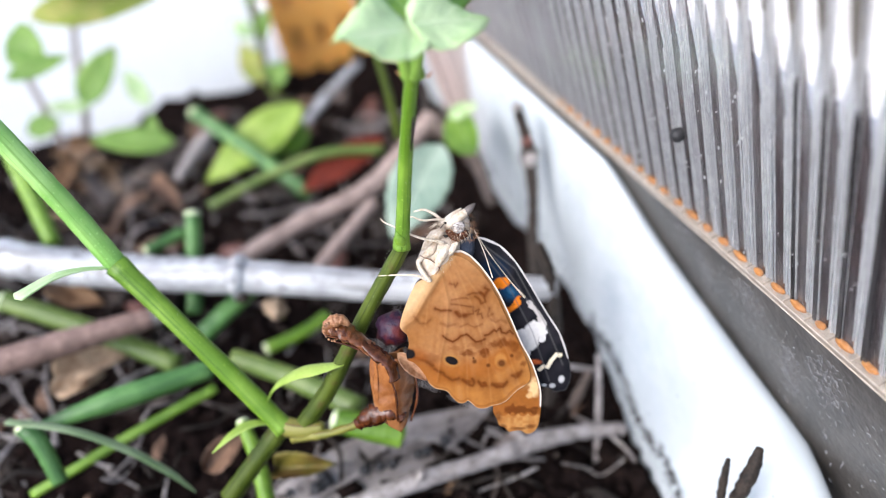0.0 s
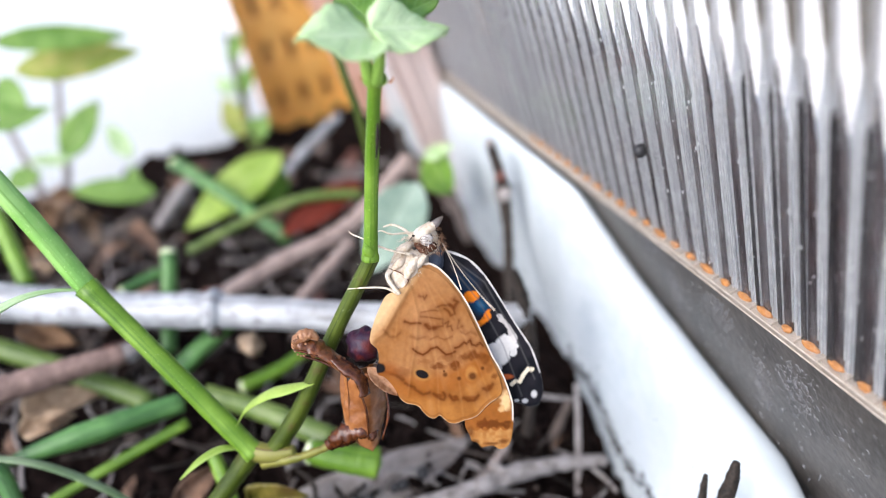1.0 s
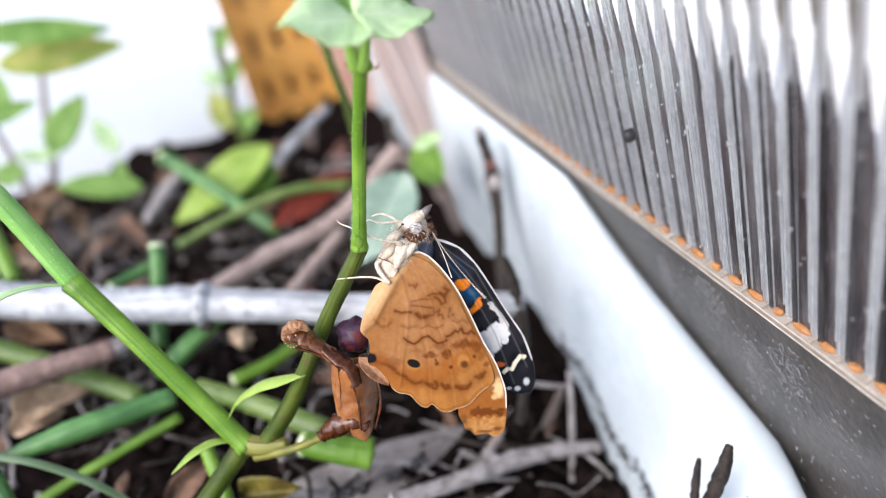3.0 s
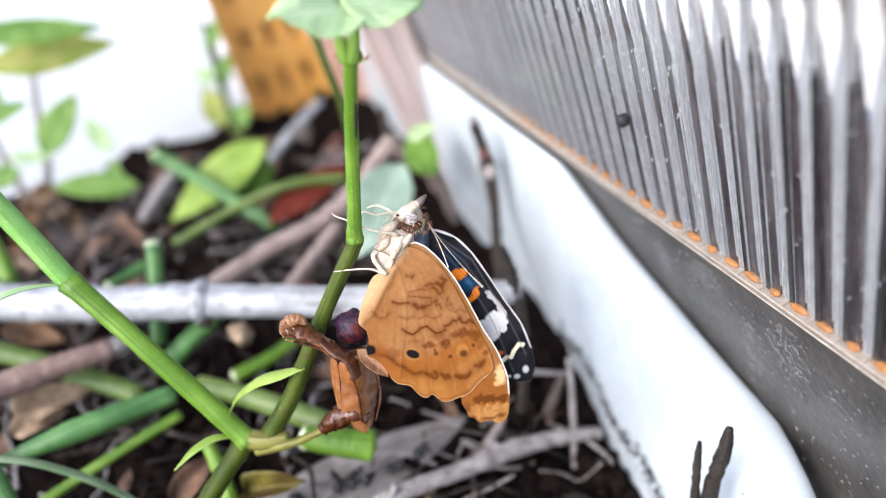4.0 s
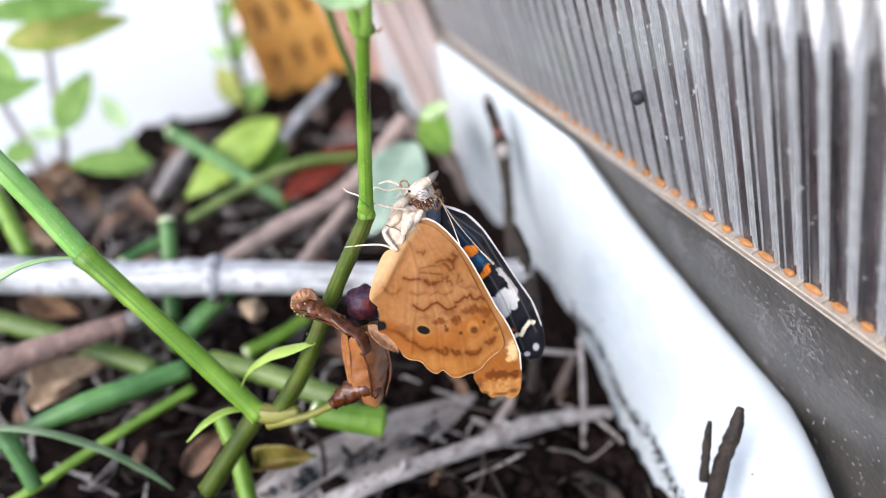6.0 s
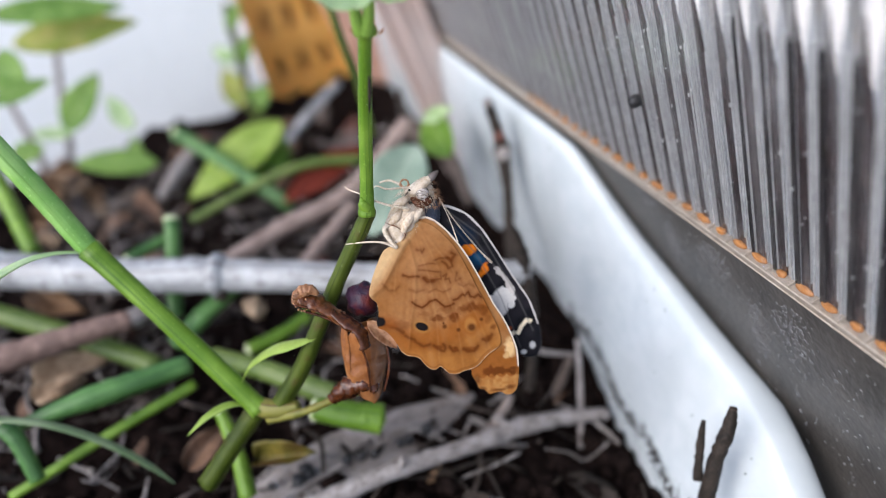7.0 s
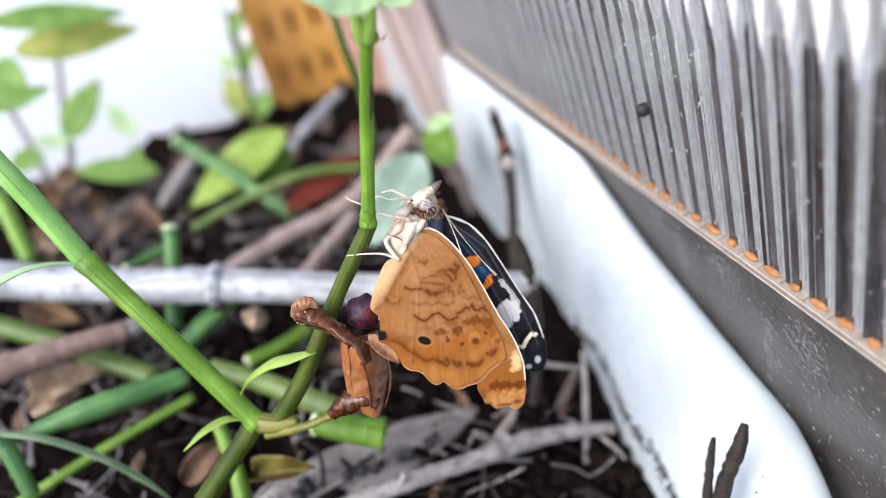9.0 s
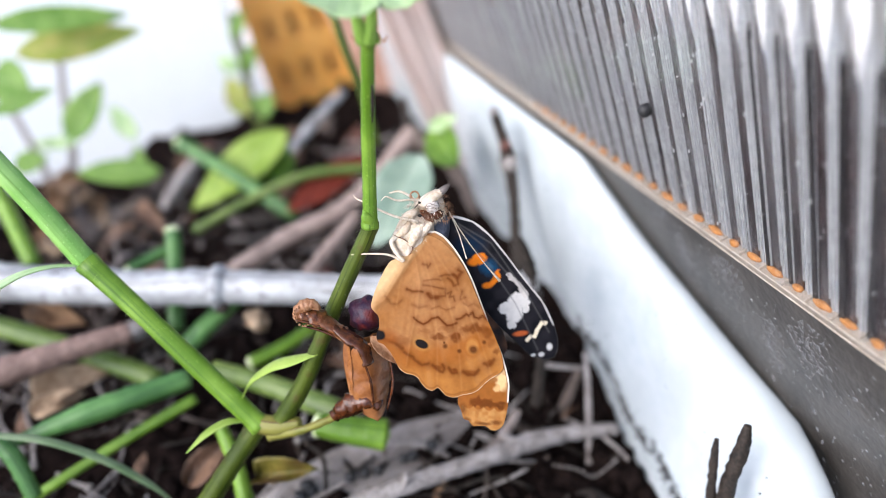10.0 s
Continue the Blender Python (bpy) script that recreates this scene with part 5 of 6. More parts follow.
def far_plants():
    """Small weeds in front of the white tub and the crate."""
    base = (-0.0832, 0.2457, -0.0844)
    ob = thing("small_weed", base, "small leafy weed before the white tub", "plant", group="small weeds")

    def t(pts, rad, mat):
        part("stem", tube_data("stem", pts, rad, mat, base), ob)

    def lf(a, b, w, mat, seed, facing=(0, -0.75, 0.6), **more):
        part("leaf", leaf_data("leaf", a, b, w, facing, mat, base, seed=seed, **more), ob)

    t([(-0.0850, 0.2425, -0.1000), (-0.0841, 0.2448, -0.0858), (-0.0774, 0.2576, -0.0723), (-0.0740, 0.2672, -0.0621), (-0.0687, 0.2774, -0.0506)], [0.00151, 0.00097], BARK_GREY)
    t([(-0.0872, 0.2415, -0.0990), (-0.0863, 0.2448, -0.0774), (-0.0866, 0.2535, -0.0653), (-0.0870, 0.2621, -0.0532)], [0.00129, 0.00092], BARK_GREY)
    lf((-0.0768, 0.2565, -0.0704), (-0.0586, 0.2627, -0.0598), 0.00833, LEAF_FAR, 1)
    lf((-0.0571, 0.2496, -0.0779), (-0.0596, 0.2580, -0.0665), 0.00473, LEAF_PALE, 2)
    lf((-0.0713, 0.2474, -0.0291), (-0.0361, 0.2450, -0.0407), 0.00592, LEAF_FAR, 3, droop=0.1)
    lf((-0.0726, 0.2526, -0.0392), (-0.0361, 0.2514, -0.0491), 0.00833, LEAF_YELLOW, 4)
    lf((-0.0784, 0.2402, -0.0400), (-0.0700, 0.2349, -0.0464), 0.00910, LEAF_FAR, 5)
    lf((-0.0823, 0.2316, -0.0472), (-0.0634, 0.2315, -0.0488), 0.00408, LEAF_FAR, 6)
    lf((-0.0528, 0.2314, -0.0857), (-0.0754, 0.2360, -0.0748), 0.00675, LEAF_FAR, 7, facing=(0, -0.5, 0.85))
    lf((-0.0593, 0.2314, -0.0865), (-0.0561, 0.2405, -0.0768), 0.00363, LEAF_FAR, 8)
    lf((-0.0750, 0.2555, -0.0716), (-0.0888, 0.2599, -0.0669), 0.00322, LEAF_PALE, 9)
    lf((-0.0942, 0.2495, -0.0682), (-0.0828, 0.2478, -0.0694), 0.00549, LEAF_FAR, 10)
    base = (-0.0202, 0.2635, -0.1046)
    ob = thing("small_weed", base, "small leafy weed beside the orange crate", "plant", group="small weeds")
    t([(-0.0121, 0.2519, -0.1079), (-0.0209, 0.2679, -0.0984), (-0.0170, 0.2861, -0.0847), (-0.0118, 0.3069, -0.0687)], [0.00144, 0.00156], STEM_OLIVE)
    lf((-0.0239, 0.2733, -0.0964), (-0.0234, 0.2830, -0.0828), 0.00642, LEAF_YELLOW, 11)
    lf((-0.0223, 0.2701, -0.0973), (-0.0114, 0.2744, -0.0936), 0.00642, LEAF_FAR, 12)
    lf((-0.0189, 0.2868, -0.0839), (-0.0239, 0.2922, -0.0769), 0.00434, LEAF_PALE, 13)
    lf((-0.0180, 0.2850, -0.0863), (-0.0090, 0.2903, -0.0779), 0.00434, LEAF_FAR, 14)
    lf((-0.0158, 0.2969, -0.0762), (-0.0067, 0.3023, -0.0677), 0.00396, LEAF_FAR, 15)


# ---------------------------------------------------------------- the butterfly
MM = 0.001
UU = Vector((0.885, -0.327, -0.332)).normalized()
VV = Vector((0.457, 0.469, 0.756))
VV = (VV - UU * VV.dot(UU)).normalized()
NN = UU.cross(VV)
THORAX = Vector((0.0049, 0.0816, -0.0560))
PX = 0.0762  # millimetres
FRAME = Matrix((UU, VV, NN)).transposed().to_4x4()


def uv(x, y):
    """Wing plane millimetres, from the plan of the wing (root at 735, 465)."""
    return ((x - 735) * PX, (465 - y) * PX)


def grid_noise(x, y, seed):
    """Smooth noise from -1 to 1 over arrays."""
    table = np.random.RandomState(seed).rand(64, 64) * 2 - 1
    i, j = np.floor(x).astype(int), np.floor(y).astype(int)
    f, g = x - i, y - j
    f, g = f * f * (3 - 2 * f), g * g * (3 - 2 * g)
    a, b = table[i % 64, j % 64], table[(i + 1) % 64, j % 64]
    c, d = table[i % 64, (j + 1) % 64], table[(i + 1) % 64, (j + 1) % 64]
    return (a * (1 - f) + b * f) * (1 - g) + (c * (1 - f) + d * f) * g


def wing_data(name, outline, centre, mat, paint, thick=0.06, bow=0.6, folds=()):
    """A thin wing, painted by a function of the place in its plane. folds: lines that stand out, with height and width in millimetres."""
    pts = smooth_line([uv(*p) for p in outline] + [uv(*outline[0])], 481)[:-1]
    c0 = np.array(uv(*centre))
    cols, rings = len(pts), 130
    f = np.linspace(0.0005, 1, rings + 1)[:, None]
    x, y = c0[0] + (pts[None, :, 0] - c0[0]) * f, c0[1] + (pts[None, :, 1] - c0[1]) * f
    full = np.broadcast_to(f, x.shape)
    z = bow * 0.6 * (1 - full ** 2) + 0.05 * grid_noise(x * 0.45 + 9, y * 0.45 + 9, 3) * full
    for line, high, wide in folds:
        z = z + high * np.exp(-(near_line(x, y, line) / wide) ** 2)
    colours = paint(x, y, full).reshape(-1, 3)
    top = np.stack([x, y, z], -1).reshape(-1, 3)
    verts = np.concatenate([top, top - np.array((0, 0, thick))]) * MM
    half = (rings + 1) * cols
    faces = []
    for i in range(rings):
        for k in range(cols):
            j = (k + 1) % cols
            a, b, c, d = i * cols + k, i * cols + j, (i + 1) * cols + j, (i + 1) * cols + k
            faces.append((a, b, c, d))
            faces.append((half + d, half + c, half + b, half + a))
    for k in range(cols):
        j = (k + 1) % cols
        a, b = rings * cols + k, rings * cols + j
        faces.append((a, b, half + b, half + a))
    me = mesh_of(name, verts.tolist(), faces, mat)
    layer = me.color_attributes.new("pattern", "FLOAT_COLOR", "POINT")
    flat = np.ones((len(verts), 4), np.float32)
    flat[:, :3] = np.concatenate([colours, colours])
    layer.data.foreach_set("color", flat.ravel())
    return me


def mixc(a, b, f):
    f = np.clip(f, 0.0, 1.0)[..., None]
    return np.asarray(a) * (1 - f) + np.asarray(b) * f


def spot(x, y, at, rx, ry=None, soft=0.25, turn=0.0):
    cx, cy = uv(*at)
    ca, sa = math.cos(radians(turn)), math.sin(radians(turn))
    dx, dy = (x - cx) * ca + (y - cy) * sa, (y - cy) * ca - (x - cx) * sa
    return np.clip((1 + soft - np.hypot(dx / rx, dy / (ry or rx))) / (2 * soft), 0, 1)


def near_line(x, y, line):
    """Distance to a line through places of the plan."""
    best = np.full(x.shape, 1e9)
    for a, b in zip(line, line[1:]):
        (ax, ay), (bx, by) = uv(*a), uv(*b)
        t = np.clip(((x - ax) * (bx - ax) + (y - ay) * (by - ay)) / max(1e-9, (bx - ax) ** 2 + (by - ay) ** 2), 0, 1)
        best = np.minimum(best, np.hypot(x - ax - t * (bx - ax), y - ay - t * (by - ay)))
    return best


TAN, PALE, RUST, UMBER = (0.25, 0.098, 0.023), (0.36, 0.172, 0.066), (0.115, 0.027, 0.003), (0.05, 0.014, 0.003)
# fine wavy lines of the disc: strength, width and places
WAVES = (
    (0.95, 0.17, ((721, 606), (728, 612), (738, 616), (746, 612), (752, 606), (762, 603), (770, 608), (779, 616), (788, 615), (795, 611))),
    (0.95, 0.17, ((796, 604), (803, 602), (811, 595), (816, 597), (823, 590), (826, 598), (833, 601), (841, 595), (846, 601))),
    (0.55, 0.16, ((735, 548), (757, 551), (773, 553), (774, 565), (757, 568), (742, 563))),
    (0.85, 0.30, ((743, 564), (749, 570), (760, 569))),
    (0.85, 0.28, ((794, 519), (800, 522), (793, 532), (787, 528))),
    (0.65, 0.17, ((776, 535), (783, 540), (787, 547), (794, 544), (793, 532))),
    (0.55, 0.16, ((763, 531), (775, 528), (785, 528))),
    (0.45, 0.15, ((735, 541), (750, 538), (765, 538))),
    (0.60, 0.18, ((731, 512), (738, 513), (741, 517), (744, 511))),
    (0.60, 0.16, ((777, 561), (783, 558), (781, 567), (788, 565), (790, 573))),
    (0.50, 0.16, ((802, 556), (800, 570), (808, 566))),
    (0.80, 0.19, ((706, 557), (715, 561), (734, 560))),
    (0.40, 0.16, ((668, 572), (678, 584), (690, 585), (698, 577))),
    (0.35, 0.18, ((716, 584), (728, 588), (742, 585))),
    (0.40, 0.16, ((806, 575), (815, 580), (824, 576), (833, 582))),
    (0.40, 0.15, ((752, 588), (764, 584), (776, 590), (790, 584))),
    (0.70, 0.22, ((708, 667), (722, 675), (733, 684), (740, 687), (750, 684))),
    (0.75, 0.30, ((668, 646), (690, 652), (703, 661))),
    (0.80, 0.24, ((758, 687), (768, 694), (776, 697), (779, 691), (775, 685))),
    (0.80, 0.24, ((787, 689), (792, 697), (800, 697), (797, 692))),
    (0.80, 0.26, ((812, 694), (820, 699), (830, 699), (838, 690))),
    (0.75, 0.30, ((847, 678), (855, 681), (863, 671))),
)
FOLDS = (((712, 496), (698, 520), (668, 577), (648, 592)), ((716, 498), (728, 545), (726, 590), (717, 645), (712, 690)), ((710, 498), (693, 545), (689, 590)),
         ((735, 470), (775, 560), (800, 640), (812, 735)), ((735, 470), (790, 540), (835, 630), (862, 700)), ((725, 480), (752, 560), (764, 640), (768, 724)))


def under_hind(x, y, f):
    r0 = uv(720, 470)
    d = np.hypot(x - r0[0], y - r0[1])
    ray = np.arctan2(x - r0[0], r0[1] - y)
    n1, n2 = grid_noise(x * 0.35 + 7, y * 0.35 + 7, 1), grid_noise(x * 2.2 + 7, y * 2.2 + 7, 2)
    streak = grid_noise(ray * 22 + 9, d * 0.16, 4)
    c = mixc(TAN, PALE, 0.5 + 0.45 * n1 + 0.12 * n2)
    low = np.clip((d - 13.3) / 1.6, 0, 1)
    c = mixc(c, (0.27, 0.085, 0.010), 0.8 * low)
    c = mixc(c, (0.37, 0.155, 0.034), 0.7 * np.clip((d - 16.6) / 1.2, 0, 1))
    c = mixc(c, RUST, 0.28 * np.clip(streak, 0, 1) * np.clip((d - 5) / 6, 0, 1) * np.clip(ray * 5 + 1.2, 0, 1))
    c = mixc(c, PALE, 0.30 * np.clip(-streak, 0, 1) * np.clip((d - 4) / 6, 0, 1))
    # the folded inner margin, paler towards its edge: light shining through, put into the colour
    fold = np.clip((uv(655, 0)[0] - x) / 1.0 + (uv(0, 500)[1] - y) * 0.0 + 0.0, 0, 1)
    side = (x - uv(712, 496)[0]) + (uv(0, 496)[1] - y) * 0.66
    c = mixc(c, (0.62, 0.43, 0.22), 0.85 * np.clip(0.45 - side * 0.6, 0, 1) * np.clip((11.5 - d) / 3.5, 0, 1))
    c = mixc(c, (0.60, 0.42, 0.22), 0.5 * fold)
    # rusty patches of the outer band
    for at, rx, ry, k in (((766, 637), 0.95, 0.5, 0.8), ((795, 635), 0.75, 0.65, 0.9), ((811, 622), 0.7, 0.5, 0.7), ((831, 618), 1.2, 0.6, 0.85), ((851, 624), 0.6, 0.75, 0.7),
                          ((742, 628), 1.0, 0.4, 0.35), ((782, 622), 1.1, 0.35, 0.4), ((866, 657), 0.3, 0.45, 0.7), ((700, 648), 1.4, 0.6, 0.4), ((857, 640), 0.4, 0.6, 0.4)):
        c = mixc(c, RUST, k * spot(x + 0.18 * n2, y + 0.25 * n2, at, rx, ry, 0.4))
    # wavy lines
    for k, wide, line in WAVES:
        near = near_line(x + 0.06 * n2, y + 0.06 * n2, line)
        c = mixc(c, (0.085, 0.019, 0.002), k * np.exp(-(near / wide) ** 2))
        c = mixc(c, RUST, 0.45 * k * np.exp(-(near / (wide * 2.8)) ** 2))
    for line in FOLDS:
        near = near_line(x, y, line)
        c = mixc(c, (0.50, 0.27, 0.11), 0.07 * np.exp(-(near / 0.13) ** 2))
        c = mixc(c, RUST, 0.06 * np.exp(-((near - 0.32) / 0.2) ** 2))
    # eyespots and dots
    c = mixc(c, (0.26, 0.085, 0.012), 0.7 * spot(x, y, (825, 650), 1.15, 1.35, 0.2))
    c = mixc(c, (0.40, 0.17, 0.04), 0.8 * spot(x, y, (825, 650), 0.8, 1.0, 0.25))
    c = mixc(c, (0.07, 0.018, 0.004), 0.9 * spot(x, y, (827, 655), 0.55, 0.5, 0.4))
    c = mixc(c, (0.42, 0.20, 0.05), 0.5 * spot(x, y, (737, 651), 1.15, 0.8, 0.3, -20))
    c = mixc(c, (0.008, 0.006, 0.006), spot(x, y, (737, 651), 0.92, 0.55, 0.15, -20))
    c = mixc(c, (0.22, 0.06, 0.008), 0.7 * spot(x, y, (674, 643), 1.5, 0.9, 0.5))
    c = mixc(c, (0.008, 0.006, 0.006), spot(x + 0.12 * n2, y + 0.2 * n2, (662, 641), 0.75, 0.75, 0.2))
    for at, r in (((778, 652), 0.3), ((803, 659), 0.27), ((845, 641), 0.25), ((776, 646), 0.15)):
        c = mixc(c, (0.07, 0.018, 0.003), 0.85 * spot(x, y, at, r, r, 0.5))
    for at, rx, ry in (((768, 690), 0.6, 0.3), ((794, 694), 0.5, 0.3), ((826, 695), 0.85, 0.35), ((856, 676), 0.5, 0.4)):
        c = mixc(c, RUST, 0.65 * spot(x, y, at, rx, ry, 0.5))
    # pale fringe of the scalloped edge
    low_edge = np.clip((uv(0, 690)[1] - y) / 0.6, 0, 1)
    c = mixc(c, (0.70, 0.58, 0.42), 0.55 * np.clip((f - 0.989 + 0.006 * n2) / 0.008, 0, 1) * low_edge)
    c = mixc(c, RUST, 0.4 * np.exp(-((f - 0.962) / 0.012) ** 2) * low_edge)
    return c


def under_fore(x, y, f):
    n1, n2 = grid_noise(x * 0.6 + 7, y * 0.6 + 7, 5), grid_noise(x * 2.4 + 7, y * 2.4 + 7, 6)
    c = mixc(TAN, PALE, 0.4 + 0.4 * n1)
    wob = 0.3 * n2
    c = mixc(c, (0.25, 0.082, 0.013), 0.9 * np.clip((uv(0, 700)[1] + wob - y) / 0.5, 0, 1))
    for at, rx, ry, tone, k in (((889, 700), 0.75, 1.3, (0.68, 0.46, 0.22), 0.95), ((880, 716), 0.35, 0.5, (0.60, 0.38, 0.16), 0.8),
                                ((868, 743), 2.0, 0.5, (0.10, 0.026, 0.004), 0.85), ((846, 741), 0.8, 0.6, (0.12, 0.03, 0.005), 0.8), ((890, 745), 0.6, 0.5, (0.09, 0.024, 0.004), 0.8)):
        c = mixc(c, tone, k * spot(x + wob, y + wob, at, rx, ry, 0.35))
    bar = np.clip((uv(0, 748)[1] - 0.4 * np.abs(np.sin(x * 2.3)) - y) / 0.25, 0, 1)
    c = mixc(c, mixc((0.42, 0.21, 0.065), (0.33, 0.14, 0.035), 0.5 + n2), 0.95 * bar)
    for at, rx, ry in (((824, 757), 0.5, 0.7), ((833, 774), 0.5, 0.35), ((862, 778), 1.0, 0.2), ((884, 774), 0.7, 0.3)):
        c = mixc(c, (0.11, 0.032, 0.006), 0.8 * spot(x, y, at, rx, ry, 0.5))
    edge = near_line(x, y, COSTA)
    c = mixc(c, (0.24, 0.13, 0.06), np.clip((0.36 - edge) / 0.1, 0, 1) * 0.8)
    c = mixc(c, (0.68, 0.60, 0.51), np.clip((0.21 - edge) / 0.05, 0, 1))
    return c


def upper_fore(x, y, f):
    n1, n2 = grid_noise(x * 0.8 + 7, y * 0.8 + 7, 7), grid_noise(x * 2.6 + 7, y * 2.6 + 7, 8)
    wob = 0.2 * n2
    c = mixc((0.006, 0.006, 0.008), (0.016, 0.014, 0.017), 0.5 + n1)
    c = mixc(c, (0.008, 0.026, 0.060), 0.7 * spot(x, y, (806, 490), 1.8, 1.5, 0.5))
    c = mixc(c, (0.010, 0.060, 0.130), spot(x + wob, y + wob, (836, 530), 1.25, 0.95, 0.4, -35) * 0.95)
    c = mixc(c, (0.05, 0.16, 0.27), spot(x, y, (838, 527), 0.5, 0.3, 0.6, -35) * 0.7)
    c = mixc(c, (0.90, 0.235, 0.010), np.maximum(spot(x + wob, y + wob, (822, 512), 1.05, 0.72, 0.15, 5), spot(x, y, (811, 517), 0.75, 0.5, 0.3)))
    c = mixc(c, (0.86, 0.22, 0.010), np.maximum(spot(x + wob, y + wob, (850, 547), 0.52, 0.72, 0.2, -20), spot(x, y, (842, 557), 0.65, 0.36, 0.25, 35)))
    c = mixc(c, (0.80, 0.20, 0.010), spot(x, y, (832, 561), 0.7, 0.4, 0.3))
    # white band, a pale streak beside it and the pale marks near the tip
    patch = np.maximum.reduce([spot(x + wob, y + wob, at, rx, ry, 0.12, turn) for at, rx, ry, turn in
                               (((884, 597), 1.55, 1.25, 25), ((876, 617), 1.2, 1.3, 0), ((870, 637), 0.6, 0.7, 20), ((898, 606), 0.6, 1.0, 0), ((860, 606), 0.9, 0.8, 0))])
    c = mixc(c, (0.62, 0.59, 0.55), patch)
    c = mixc(c, (0.55, 0.50, 0.46), 0.8 * np.clip((0.42 - near_line(x + wob, y, ((872, 548), (886, 562), (900, 588)))) / 0.15, 0, 1))
    c = mixc(c, (0.82, 0.70, 0.50), np.clip((0.32 - near_line(x + 0.5 * wob, y + 0.5 * wob, ((896, 669), (903, 663), (911, 664), (917, 652), (926, 641), (932, 643)))) / 0.1, 0, 1))
    for at, rx, ry in (((921, 699), 0.42, 0.32), ((937, 687), 0.42, 0.5), ((906, 698), 0.35, 0.2)):
        c = mixc(c, (0.62, 0.60, 0.57), spot(x, y, at, rx, ry, 0.25) * 0.85)
    c = mixc(c, (0.55, 0.12, 0.03), spot(x, y, (885, 655), 1.0, 0.35, 0.3))
    # grey veins and the pale front edge
    for line in (((790, 452), (830, 490), (872, 548)), ((785, 460), (835, 520), (880, 600), (915, 690)), ((790, 448), (845, 488), (905, 590), (938, 660))):
        c = mixc(c, (0.10, 0.095, 0.09), 0.5 * np.exp(-(near_line(x, y, line) / 0.12) ** 2))
    edge = near_line(x, y, FAR_COSTA)
    c = mixc(c, (0.62, 0.58, 0.54), np.clip((0.20 - edge) / 0.06, 0, 1) * 0.9)
    c = mixc(c, (0.20, 0.19, 0.18), 0.6 * np.clip((f - 0.993) / 0.004, 0, 1))
    return c


def upper_hind(x, y, f):
    return mixc((0.025, 0.018, 0.018), (0.10, 0.05, 0.03), 0.5 + 0.7 * grid_noise(x + 7, y + 7, 9))


NEAR_HIND = [(722, 468), (735, 462), (750, 464), (766, 473), (781, 487), (797, 505), (812, 528), (826, 557), (842, 590), (857, 618), (872, 650), (879, 670),
             (880, 685), (873, 695), (860, 704), (849, 714), (839, 725), (826, 732), (813, 735), (800, 740), (786, 739), (778, 733), (769, 726), (760, 731),
             (750, 729), (740, 720), (732, 710), (722, 706), (710, 704), (699, 696), (692, 683), (683, 670), (670, 657), (659, 652), (656, 640), (660, 625),
             (657, 607), (647, 597), (644, 585), (653, 553), (667, 520), (676, 509), (692, 502), (708, 490)]
COSTA = [(736, 455), (749, 453), (766, 461), (786, 480), (806, 506), (821, 530), (837, 562), (851, 592), (863, 618), (876, 640), (886, 660), (895, 684), (901, 706), (902, 735)]
NEAR_FORE = COSTA + [(900, 760), (896, 777), (888, 786), (877, 788), (866, 782), (853, 783), (845, 784), (836, 776), (827, 773), (823, 763), (815, 747), (813, 735), (790, 690), (765, 620), (745, 540), (735, 480)]
FAR_COSTA = [(780, 433), (817, 447), (846, 475), (874, 516), (903, 562), (931, 603), (948, 647)]
FAR_FORE = [(762, 445), (780, 433), (817, 447), (846, 475), (874, 516), (903, 562), (931, 603), (948, 647), (954, 683), (946, 706), (936, 709),
            (926, 710), (915, 704), (903, 701), (893, 690), (878, 672), (850, 640), (815, 590), (790, 540), (765, 490)]


TONGUE = []


